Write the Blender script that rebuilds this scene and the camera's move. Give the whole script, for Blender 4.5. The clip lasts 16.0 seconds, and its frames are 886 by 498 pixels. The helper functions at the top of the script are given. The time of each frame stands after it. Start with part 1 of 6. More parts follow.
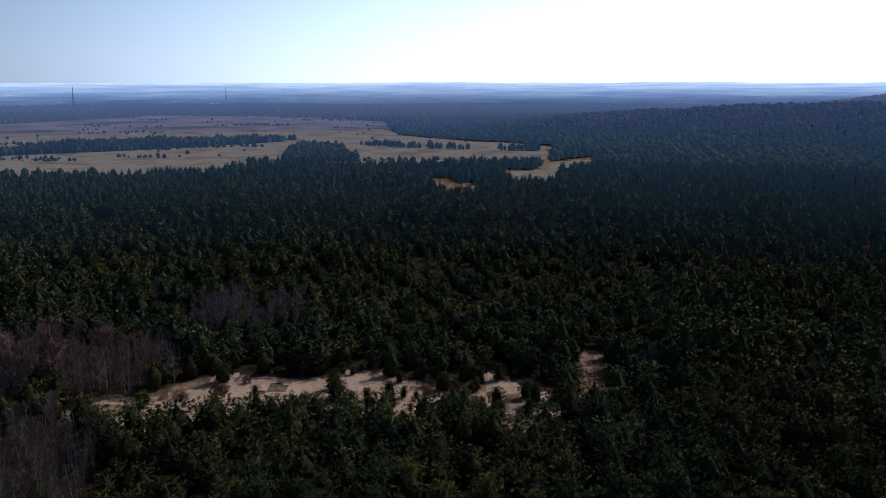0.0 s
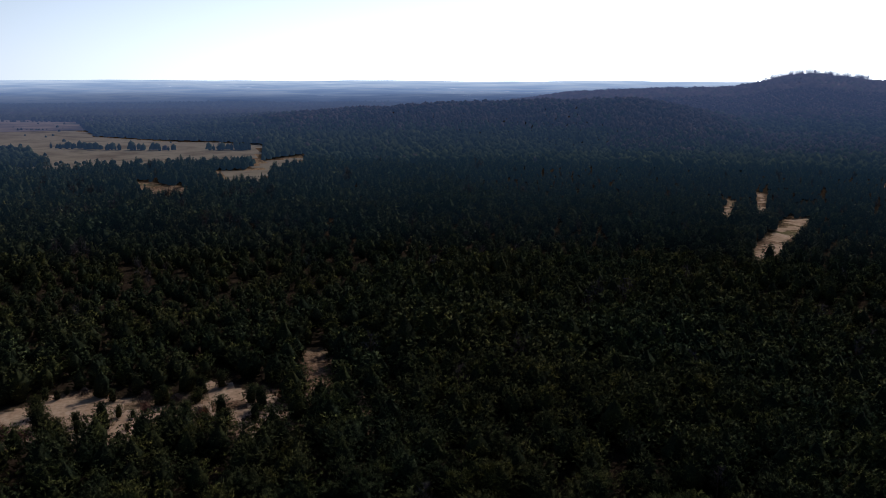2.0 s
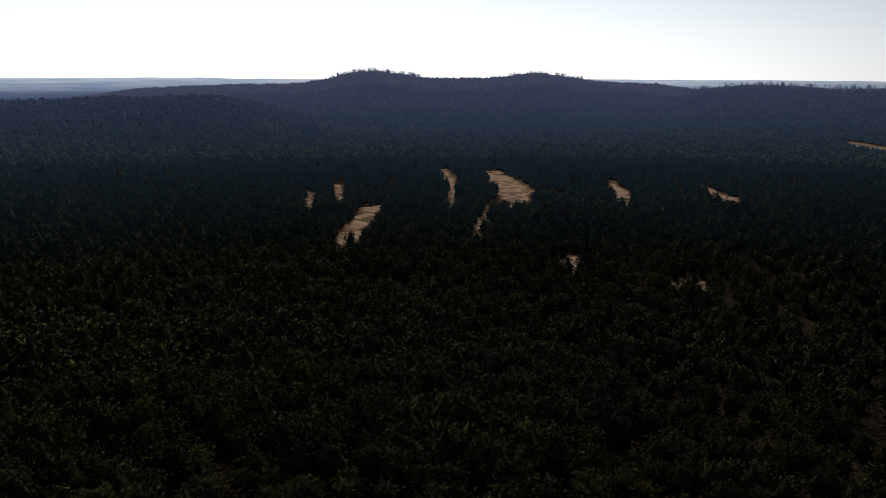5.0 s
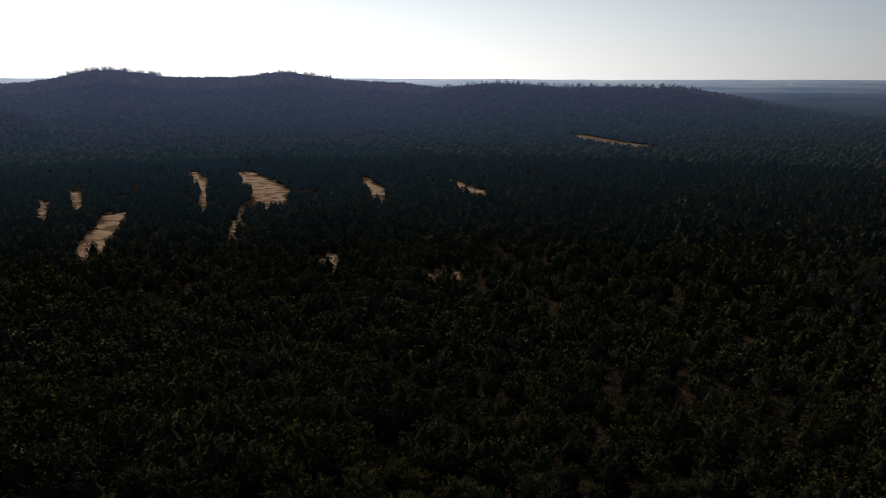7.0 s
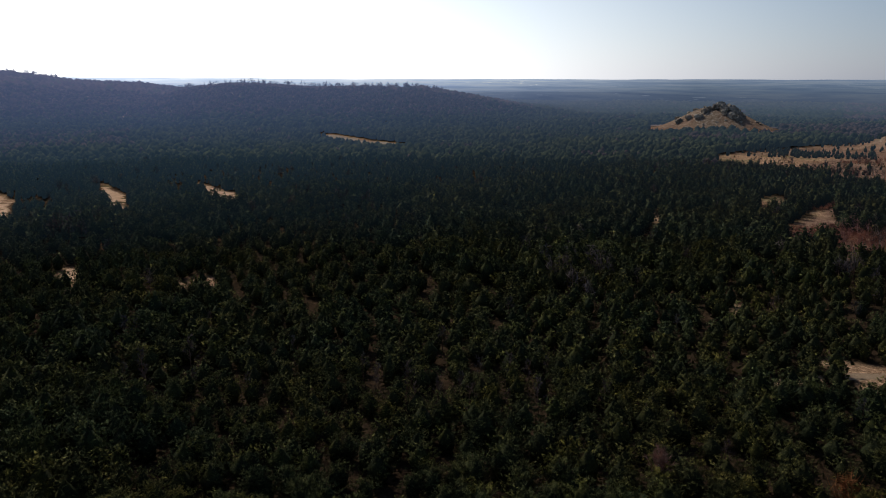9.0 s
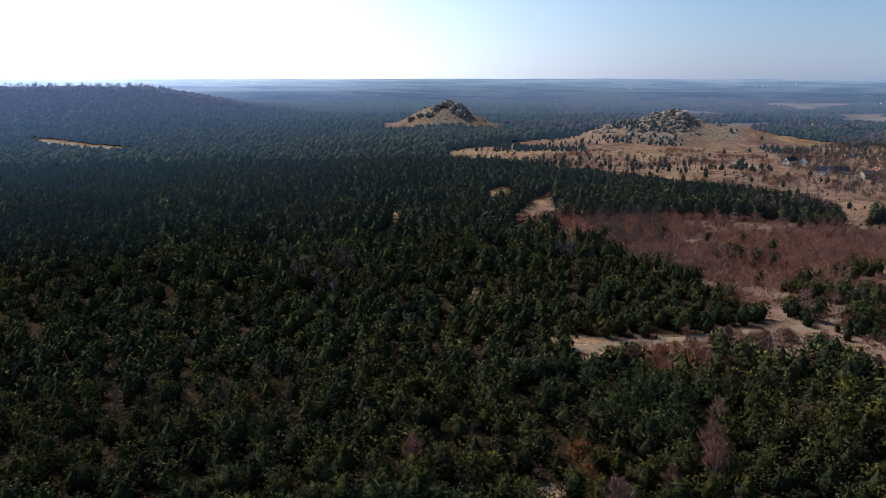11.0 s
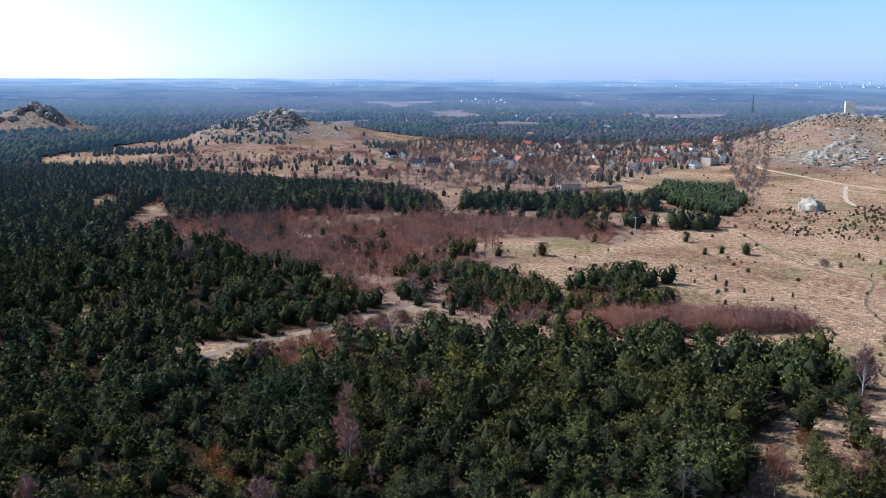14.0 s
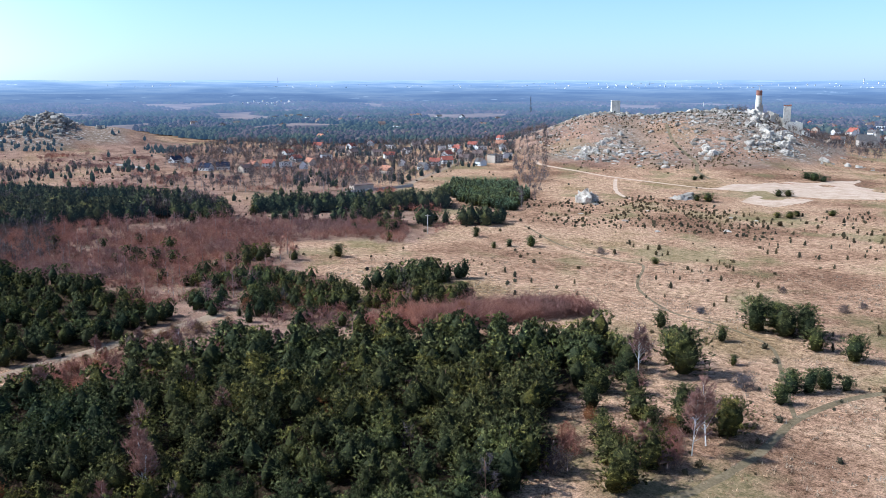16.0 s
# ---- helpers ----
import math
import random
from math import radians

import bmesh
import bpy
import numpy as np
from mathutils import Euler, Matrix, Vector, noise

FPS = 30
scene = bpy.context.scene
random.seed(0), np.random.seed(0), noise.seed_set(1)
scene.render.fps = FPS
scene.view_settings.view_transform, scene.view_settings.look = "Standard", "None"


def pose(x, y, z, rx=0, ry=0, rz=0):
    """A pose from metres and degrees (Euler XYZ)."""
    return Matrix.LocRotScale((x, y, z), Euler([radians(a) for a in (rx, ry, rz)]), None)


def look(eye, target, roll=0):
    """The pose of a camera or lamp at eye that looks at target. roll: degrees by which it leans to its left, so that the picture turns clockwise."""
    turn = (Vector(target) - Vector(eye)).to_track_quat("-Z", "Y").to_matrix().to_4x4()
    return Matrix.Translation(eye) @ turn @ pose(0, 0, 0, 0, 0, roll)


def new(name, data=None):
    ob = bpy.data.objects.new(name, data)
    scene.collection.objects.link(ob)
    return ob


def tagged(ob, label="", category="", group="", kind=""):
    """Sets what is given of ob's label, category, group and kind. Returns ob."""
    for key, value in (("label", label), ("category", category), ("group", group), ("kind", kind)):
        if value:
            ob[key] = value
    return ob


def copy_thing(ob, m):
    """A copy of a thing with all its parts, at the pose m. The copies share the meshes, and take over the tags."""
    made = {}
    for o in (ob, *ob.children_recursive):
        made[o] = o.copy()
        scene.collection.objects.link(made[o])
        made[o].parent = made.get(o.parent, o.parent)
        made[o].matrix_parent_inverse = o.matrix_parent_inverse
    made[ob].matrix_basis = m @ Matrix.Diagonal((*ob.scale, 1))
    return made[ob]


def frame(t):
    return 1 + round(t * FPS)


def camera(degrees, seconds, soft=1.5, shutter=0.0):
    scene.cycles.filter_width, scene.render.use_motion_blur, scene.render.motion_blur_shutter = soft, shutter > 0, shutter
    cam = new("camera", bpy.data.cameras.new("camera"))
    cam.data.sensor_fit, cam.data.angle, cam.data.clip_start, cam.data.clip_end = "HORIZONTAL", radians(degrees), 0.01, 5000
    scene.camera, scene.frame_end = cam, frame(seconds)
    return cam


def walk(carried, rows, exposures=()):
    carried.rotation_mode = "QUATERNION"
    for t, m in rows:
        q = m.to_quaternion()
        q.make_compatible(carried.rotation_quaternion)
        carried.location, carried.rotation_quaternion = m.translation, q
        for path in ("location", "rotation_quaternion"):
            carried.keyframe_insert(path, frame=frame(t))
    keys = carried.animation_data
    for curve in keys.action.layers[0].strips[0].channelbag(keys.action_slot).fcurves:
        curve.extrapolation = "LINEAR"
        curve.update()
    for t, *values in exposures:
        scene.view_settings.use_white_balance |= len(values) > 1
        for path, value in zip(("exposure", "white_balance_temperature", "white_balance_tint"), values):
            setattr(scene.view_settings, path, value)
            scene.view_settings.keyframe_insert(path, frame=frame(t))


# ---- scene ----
cam = camera(55.05, 16.0, soft=0.6)
PATH = [
    (0, pose(0, 0, 70, 78.984, 0.062, 0.000)),
    (0.5, pose(0, 0, 70, 78.949, 0.013, -5.013)),
    (1, pose(0, 0, 70, 78.911, 0.003, -9.533)),
    (1.5, pose(0, 0, 70, 78.902, -0.119, -14.277)),
    (2, pose(0, 0, 70, 78.878, -0.116, -19.178)),
    (2.5, pose(0, 0, 70, 78.869, -0.222, -23.800)),
    (3, pose(0, 0, 70, 78.834, -0.223, -28.782)),
    (3.5, pose(0, 0, 70, 78.850, -0.230, -33.142)),
    (4, pose(0, 0, 70, 78.806, -0.234, -37.771)),
    (6.5, pose(0, 0, 70, 78.753, -0.149, -59.417)),
    (7, pose(0, 0, 70, 78.744, -0.144, -63.349)),
    (7.5, pose(0, 0, 70, 78.742, -0.225, -67.323)),
    (8, pose(0, 0, 70, 78.741, -0.205, -71.447)),
    (8.5, pose(0, 0, 70, 78.749, -0.193, -75.755)),
    (9, pose(0, 0, 70, 78.734, -0.184, -80.003)),
    (11.5, pose(0, 0, 70, 78.751, -0.060, -101.986)),
    (12, pose(0, 0, 70, 78.760, -0.086, -106.469)),
    (12.5, pose(0, 0, 70, 78.764, -0.102, -110.990)),
    (13, pose(0, 0, 70, 78.735, -0.105, -115.611)),
    (13.5, pose(0, 0, 70, 78.729, -0.047, -119.654)),
    (14, pose(0, 0, 70, 78.755, -0.072, -123.222)),
    (14.5, pose(0, 0, 70, 78.777, -0.023, -126.683)),
    (15, pose(0, 0, 70, 78.796, 0.014, -130.034)),
    (15.5, pose(0, 0, 70, 78.823, 0.018, -133.363)),
    (16, pose(0, 0, 70, 78.845, 0.005, -137.190)),
]
EXPOSURE = [(0.0, -1.42, 5300, 8), (2.0, -1.77, 5750, 8), (4.0, -2.05, 6350, 8), (6.5, -2.02, 6700, 8), (8.0, -1.62, 6750, 8), (9.0, -1.12, 6600, 8), (11.5, -0.3, 5800, 6), (12.5, -0.16, 5450, 6), (13.0, -0.02, 5300, 6), (16.0, 0.45, 5250, 6)]
walk(cam, PATH, EXPOSURE)

# ---- world and sun: a spring noon, sun to the north-east of the plan, 42 degrees high ----
SUN_TURN, SUN_HIGH = 51.0, 42.0
world = bpy.data.worlds.new("sky")
scene.world = world
world.use_nodes = True
wn = world.node_tree.nodes
sky = wn.new("ShaderNodeTexSky")
sky.sky_type = 'NISHITA'
sky.sun_disc = False
sky.sun_elevation, sky.sun_rotation = radians(SUN_HIGH), radians(SUN_TURN)
sky.air_density, sky.dust_density, sky.ozone_density = 1.0, 0.7, 4.0
wn["Background"].inputs["Strength"].default_value = 0.09
# white haze of the low sky, centred off the sun to fit the camera's view
wl = world.node_tree.links


def sky_math(kind, a, b):
    n = wn.new("ShaderNodeMath")
    n.operation = kind
    n.use_clamp = kind == 'SUBTRACT'
    for sock, v in zip(n.inputs, (a, b)):
        if isinstance(v, (int, float)):
            sock.default_value = v
        else:
            wl.new(v, sock)
    return n.outputs[0]


spot = wn.new("ShaderNodeTexCoord")
glareward = wn.new("ShaderNodeVectorMath")
glareward.operation = 'DOT_PRODUCT'
glareward.inputs[1].default_value = (math.sin(radians(34)) * math.cos(radians(25)), math.cos(radians(34)) * math.cos(radians(25)), math.sin(radians(25)))
height = wn.new("ShaderNodeSeparateXYZ")
wl.new(spot.outputs["Generated"], glareward.inputs[0])
wl.new(spot.outputs["Generated"], height.inputs[0])
near_glare = sky_math('POWER', sky_math('MAXIMUM', glareward.outputs["Value"], 0.0), 2.45)
low = sky_math('POWER', sky_math('SUBTRACT', 1.0, sky_math('ABSOLUTE', height.outputs["Z"], 0.0)), 3.0)
glare = wn.new("ShaderNodeMix")
glare.data_type, glare.blend_type = 'RGBA', 'MIX'
glare.inputs[6].default_value, glare.inputs[7].default_value = (0.0, 0.0, 0.0, 1), (68.0, 69.0, 71.0, 1)
wl.new(sky_math('MULTIPLY', near_glare, sky_math('POWER', low, 1.7)), glare.inputs[0])
veil = wn.new("ShaderNodeMix")
veil.data_type, veil.blend_type = 'RGBA', 'ADD'
veil.inputs[0].default_value = 1.0
wl.new(sky.outputs[0], veil.inputs[6])
wl.new(glare.outputs[2], veil.inputs[7])
haze = wn.new("ShaderNodeMix")
haze.data_type, haze.blend_type = 'RGBA', 'ADD'
haze.inputs[7].default_value = (1.7, 2.4, 4.8, 1)
wl.new(low, haze.inputs[0])
wl.new(veil.outputs[2], haze.inputs[6])
wl.new(haze.outputs[2], wn["Background"].inputs["Color"])
sun = new("sun", bpy.data.lights.new("sun", 'SUN'))
sun.data.energy, sun.data.angle, sun.data.color = 5.0, radians(0.53), (1.0, 0.94, 0.86)
sun.matrix_world = look((0, 0, 0), (-math.sin(radians(SUN_TURN)), -math.cos(radians(SUN_TURN)), -math.tan(radians(SUN_HIGH))))


# ---- materials ----
class Mat:
    """A node material: principled shader fed by noise ramps in metres."""

    def __init__(self, name, rough=0.85, spec=0.2):
        self.m = bpy.data.materials.new(name)
        self.m.use_nodes = True
        self.n, self.l = self.m.node_tree.nodes, self.m.node_tree.links
        self.b = self.n["Principled BSDF"]
        self.b.inputs["Roughness"].default_value = rough
        self.b.inputs["Specular IOR Level"].default_value = spec
        self.geo = self.n.new("ShaderNodeNewGeometry")

    def noise(self, scale, detail=4.0, rough=0.6, stretch=None):
        t = self.n.new("ShaderNodeTexNoise")
        t.inputs["Scale"].default_value, t.inputs["Detail"].default_value, t.inputs["Roughness"].default_value = scale, detail, rough
        if stretch:
            mp = self.n.new("ShaderNodeMapping")
            mp.inputs["Scale"].default_value = stretch
            self.l.new(self.geo.outputs["Position"], mp.inputs["Vector"])
            self.l.new(mp.outputs[0], t.inputs["Vector"])
        else:
            self.l.new(self.geo.outputs["Position"], t.inputs["Vector"])
        return t.outputs["Fac"]

    def ramp(self, fac, stops):
        r = self.n.new("ShaderNodeValToRGB")
        e = r.color_ramp.elements
        while len(e) < len(stops):
            e.new(0.5)
        for el, (p, c) in zip(e, stops):
            el.position, el.color = p, (*c, 1)
        self.l.new(fac, r.inputs["Fac"])
        return r.outputs["Color"]

    def mix(self, fac, a, b, kind='MIX'):
        x = self.n.new("ShaderNodeMix")
        x.data_type, x.blend_type = 'RGBA', kind
        for sock, v in ((0, fac), (6, a), (7, b)):
            if isinstance(v, tuple):
                x.inputs[sock].default_value = (*v, 1)
            elif isinstance(v, (int, float)):
                x.inputs[sock].default_value = v
            else:
                self.l.new(v, x.inputs[sock])
        return x.outputs[2]

    def grey(self, fac, lo, hi, a=0.0, b=1.0):
        r = self.n.new("ShaderNodeMapRange")
        for i, v in zip(("From Min", "From Max", "To Min", "To Max"), (lo, hi, a, b)):
            r.inputs[i].default_value = v
        self.l.new(fac, r.inputs["Value"])
        return r.outputs[0]

    def done(self, colour, bump=None, strength=0.4, dist=0.1):
        if isinstance(colour, tuple):
            self.b.inputs["Base Color"].default_value = (*colour, 1)
        else:
            self.l.new(colour, self.b.inputs["Base Color"])
        if bump is not None:
            k = self.n.new("ShaderNodeBump")
            k.inputs["Strength"].default_value, k.inputs["Distance"].default_value = strength, dist
            self.l.new(bump, k.inputs["Height"])
            self.l.new(k.outputs[0], self.b.inputs["Normal"])
        return self.m


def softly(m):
    """Needles are shaded by the crown's outward direction; gives 0 for its heart, painted in shade, 1 for the tufts."""
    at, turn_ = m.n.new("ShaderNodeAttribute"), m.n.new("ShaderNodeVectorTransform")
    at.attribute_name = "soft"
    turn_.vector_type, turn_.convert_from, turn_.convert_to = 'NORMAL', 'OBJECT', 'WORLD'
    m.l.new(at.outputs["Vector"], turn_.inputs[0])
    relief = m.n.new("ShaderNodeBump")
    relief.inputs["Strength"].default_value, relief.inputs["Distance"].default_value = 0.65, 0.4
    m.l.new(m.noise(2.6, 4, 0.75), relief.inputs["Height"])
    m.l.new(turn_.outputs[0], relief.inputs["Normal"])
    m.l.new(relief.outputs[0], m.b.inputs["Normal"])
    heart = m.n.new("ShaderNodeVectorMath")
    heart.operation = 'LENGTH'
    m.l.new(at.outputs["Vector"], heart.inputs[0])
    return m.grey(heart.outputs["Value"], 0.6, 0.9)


def foliage(name, dark, mid, light, stand=0.02, soft=False, hazy=False):
    m = Mat(name, 0.9, 0.03)
    base = m.ramp(m.geo.outputs["Random Per Island"], [(0.0, dark), (0.55, mid), (1.0, light)])
    tree = m.ramp(m.noise(0.13, 2), [(0.36, (0.68, 0.72, 0.74)), (0.5, (1.0, 1.0, 1.0)), (0.62, (1.38, 1.25, 0.86) if soft else (1.2, 1.17, 1.1))])
    wood = m.ramp(m.noise(stand, 3), [(0.35, (0.8, 0.95, 1.05)), (0.6, (1.15, 1.05, 0.9))])
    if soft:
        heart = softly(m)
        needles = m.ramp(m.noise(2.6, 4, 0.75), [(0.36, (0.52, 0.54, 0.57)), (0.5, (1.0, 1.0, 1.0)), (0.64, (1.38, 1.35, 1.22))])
        # the crown's core takes a dark colour that stands in for inner shade
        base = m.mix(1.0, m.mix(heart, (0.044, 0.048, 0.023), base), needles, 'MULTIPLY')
    col = m.mix(1.0, m.mix(1.0, base, tree, 'MULTIPLY'), wood, 'MULTIPLY')
    return hazed(name, col, m) if hazy else m.done(col)


def plain(name, stops, scale, rough=0.9, bump=0.0, dist=0.05, spec=0.06, fine=8.0):
    m = Mat(name, rough, spec)
    big, small = m.noise(scale, 5), m.noise(scale * fine, 4)
    col = m.ramp(m.mix(0.45, big, small), stops)
    return m.done(col, small if bump else None, bump, dist)


def rocky(name, stops, scale, rough, bump, dist):
    m = Mat(name, rough, 0.05)
    big, small = m.noise(scale, 6, 0.7), m.noise(scale * 7, 4)
    col = m.ramp(m.mix(0.4, big, small), stops)
    each = m.ramp(m.geo.outputs["Random Per Island"], [(0.0, (0.5, 0.48, 0.45)), (0.5, (0.95, 0.93, 0.9)), (1.0, (1.3, 1.28, 1.25))])
    return m.done(m.mix(1.0, col, each, 'MULTIPLY'), small, bump, dist)


def make_ground():
    m = Mat("dry_grass", 1.0, 0.0)
    big = m.ramp(m.noise(0.012, 6, 0.66), [(0.38, (0.21, 0.122, 0.076)), (0.46, (0.335, 0.203, 0.127)), (0.54, (0.435, 0.28, 0.178)), (0.62, (0.285, 0.19, 0.105))])
    tuft = m.ramp(m.noise(0.5, 6, 0.8), [(0.37, (0.32, 0.30, 0.27)), (0.46, (0.80, 0.78, 0.75)), (0.54, (1.04, 1.04, 1.04)), (0.63, (1.5, 1.48, 1.44))])
    fine = m.noise(2.2, 5, 0.75)
    f2 = m.ramp(fine, [(0.34, (0.35, 0.33, 0.30)), (0.5, (1.0, 1.0, 1.0)), (0.64, (1.5, 1.5, 1.45))])
    col = m.mix(1.0, m.mix(1.0, big, tuft, 'MULTIPLY'), f2, 'MULTIPLY')
    green = m.grey(m.noise(0.02, 4), 0.53, 0.62, 0.0, 0.45)
    col = m.mix(green, col, (0.14, 0.15, 0.06))
    weed = m.n.new("ShaderNodeAttribute")
    weed.attribute_name = "weed"
    dead = m.ramp(m.noise(0.06, 6, 0.7), [(0.38, (0.125, 0.074, 0.056)), (0.5, (0.23, 0.138, 0.104)), (0.62, (0.33, 0.21, 0.155))])
    col = m.mix(weed.outputs["Fac"], col, m.mix(1.0, dead, f2, 'MULTIPLY'))
    stone = m.n.new("ShaderNodeAttribute")
    stone.attribute_name = "stony"
    scree = m.ramp(m.noise(0.28, 6, 0.78), [(0.36, (0.09, 0.068, 0.05)), (0.46, (0.18, 0.138, 0.10)), (0.54, (0.27, 0.215, 0.165)), (0.64, (0.54, 0.48, 0.41))])
    col = m.mix(stone.outputs["Fac"], col, scree)
    # woodland floor, its brown deepened to stand in for shade between trees
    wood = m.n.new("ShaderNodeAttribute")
    wood.attribute_name = "shaded_litter"
    shaded_litter = m.ramp(m.noise(0.5, 5, 0.7), [(0.3, (0.025, 0.018, 0.012)), (0.55, (0.052, 0.034, 0.021)), (0.75, (0.12, 0.078, 0.048))])
    col = m.mix(wood.outputs["Fac"], col, shaded_litter)
    return m.done(col, fine, 0.7, 0.3)


GROUND = make_ground()
SAND = plain("sand", [(0.32, (0.33, 0.22, 0.14)), (0.44, (0.46, 0.325, 0.22)), (0.55, (0.54, 0.395, 0.285)), (0.68, (0.62, 0.475, 0.355))], 0.15, 0.95, 0.4, 0.1)
TRACK = plain("worn_track", [(0.35, (0.12, 0.09, 0.05)), (0.5, (0.17, 0.128, 0.073)), (0.65, (0.25, 0.19, 0.115))], 0.2, 0.95, 0.4, 0.1)
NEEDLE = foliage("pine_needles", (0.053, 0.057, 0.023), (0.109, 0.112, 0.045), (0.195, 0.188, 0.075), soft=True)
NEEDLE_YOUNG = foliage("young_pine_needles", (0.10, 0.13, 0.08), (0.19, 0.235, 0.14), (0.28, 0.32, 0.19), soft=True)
JUNIPER = foliage("juniper_needles", (0.045, 0.034, 0.02), (0.075, 0.058, 0.034), (0.12, 0.095, 0.055))
TWIG = foliage("bare_twigs", (0.075, 0.055, 0.052), (0.12, 0.09, 0.085), (0.19, 0.15, 0.142))
TWIG_VIOLET = foliage("violet_twigs", (0.11, 0.068, 0.068), (0.17, 0.108, 0.108), (0.25, 0.17, 0.168))
TWIG_PINK = foliage("birch_twigs", (0.17, 0.09, 0.075), (0.25, 0.142, 0.120), (0.34, 0.208, 0.182))
TWIG_RED = foliage("red_brush", (0.185, 0.086, 0.066), (0.275, 0.132, 0.104), (0.365, 0.195, 0.16))
RUSSET = foliage("dry_leaves", (0.16, 0.07, 0.03), (0.25, 0.11, 0.05), (0.34, 0.17, 0.08))
PINE_BARK = plain("pine_bark", [(0.3, (0.10, 0.06, 0.04)), (0.6, (0.22, 0.13, 0.08))], 2.0, 0.9)
GREY_BARK = plain("grey_bark", [(0.3, (0.14, 0.115, 0.105)), (0.6, (0.30, 0.26, 0.24))], 2.0, 0.9)
BIRCH_BARK = plain("birch_bark", [(0.3, (0.18, 0.16, 0.15)), (0.45, (0.6, 0.57, 0.53)), (0.7, (0.75, 0.72, 0.68))], 1.5, 0.8)
ROCK = rocky("limestone", [(0.3, (0.10, 0.09, 0.078)), (0.42, (0.23, 0.20, 0.165)), (0.56, (0.40, 0.36, 0.305)), (0.75, (0.62, 0.57, 0.50))], 0.16, 0.9, 0.9, 0.5)
ROCK_WHITE = rocky("white_limestone", [(0.32, (0.10, 0.085, 0.07)), (0.42, (0.34, 0.295, 0.24)), (0.55, (0.55, 0.49, 0.41)), (0.75, (0.72, 0.66, 0.57))], 0.3, 0.9, 0.9, 0.4)
MASONRY = plain("castle_stone", [(0.3, (0.30, 0.26, 0.21)), (0.5, (0.48, 0.43, 0.36)), (0.7, (0.62, 0.57, 0.49))], 0.25, 0.9, 0.6, 0.2)
MASONRY_LIGHT = plain("pale_castle_stone", [(0.3, (0.42, 0.38, 0.30)), (0.5, (0.60, 0.55, 0.46)), (0.7, (0.72, 0.67, 0.58))], 0.25, 0.9, 0.6, 0.2)
BRICK = plain("red_brick", [(0.3, (0.15, 0.07, 0.05)), (0.5, (0.23, 0.105, 0.075)), (0.7, (0.31, 0.17, 0.13))], 0.4, 0.9, 0.4, 0.05)
DARK = plain("dark_opening", [(0.3, (0.01, 0.012, 0.015)), (0.7, (0.03, 0.035, 0.04))], 0.5, 0.2, 0, 0, 0.5)
PLASTER = plain("white_plaster", [(0.3, (0.56, 0.54, 0.51)), (0.6, (0.74, 0.72, 0.68))], 0.3, 0.8)
TAN_WALL = plain("cream_wash", [(0.3, (0.38, 0.31, 0.24)), (0.6, (0.52, 0.44, 0.35))], 0.3, 0.85)
RED_TILE = plain("red_roof_tiles", [(0.3, (0.24, 0.075, 0.05)), (0.6, (0.36, 0.12, 0.085))], 0.6, 0.7, 0.5, 0.1)
ORANGE_TILE = plain("orange_roof_tiles", [(0.3, (0.30, 0.14, 0.085)), (0.6, (0.42, 0.20, 0.125))], 0.6, 0.7, 0.5, 0.1)
BROWN_TILE = plain("brown_roof_tiles", [(0.3, (0.12, 0.085, 0.075)), (0.6, (0.20, 0.145, 0.125))], 0.6, 0.75, 0.5, 0.1)
SLATE = plain("grey_roof", [(0.3, (0.085, 0.075, 0.07)), (0.6, (0.15, 0.135, 0.125))], 0.5, 0.85)
CONCRETE = plain("weathered_concrete", [(0.3, (0.30, 0.27, 0.23)), (0.6, (0.45, 0.41, 0.36))], 0.4)
NAVY = plain("dark_blue_roof", [(0.3, (0.014, 0.018, 0.034)), (0.6, (0.028, 0.034, 0.06))], 0.5, 0.85)


BEECH = foliage("beech_twigs", (0.035, 0.025, 0.022), (0.065, 0.048, 0.043), (0.10, 0.078, 0.07))
OCHRE = plain("ochre_sand", [(0.3, (0.30, 0.18, 0.098)), (0.42, (0.49, 0.30, 0.18)), (0.55, (0.62, 0.40, 0.255)), (0.7, (0.72, 0.52, 0.36))], 0.12, 0.95, 0.4, 0.1)
DIRT = plain("sandy_dirt", [(0.3, (0.22, 0.15, 0.095)), (0.5, (0.31, 0.22, 0.145)), (0.7, (0.40, 0.30, 0.21))], 0.3, 0.95, 0.4, 0.1)
ROCK_DARK = rocky("weathered_limestone", [(0.3, (0.075, 0.062, 0.052)), (0.45, (0.19, 0.165, 0.14)), (0.6, (0.33, 0.295, 0.255)), (0.78, (0.52, 0.475, 0.42))], 0.2, 0.9, 0.9, 0.5)


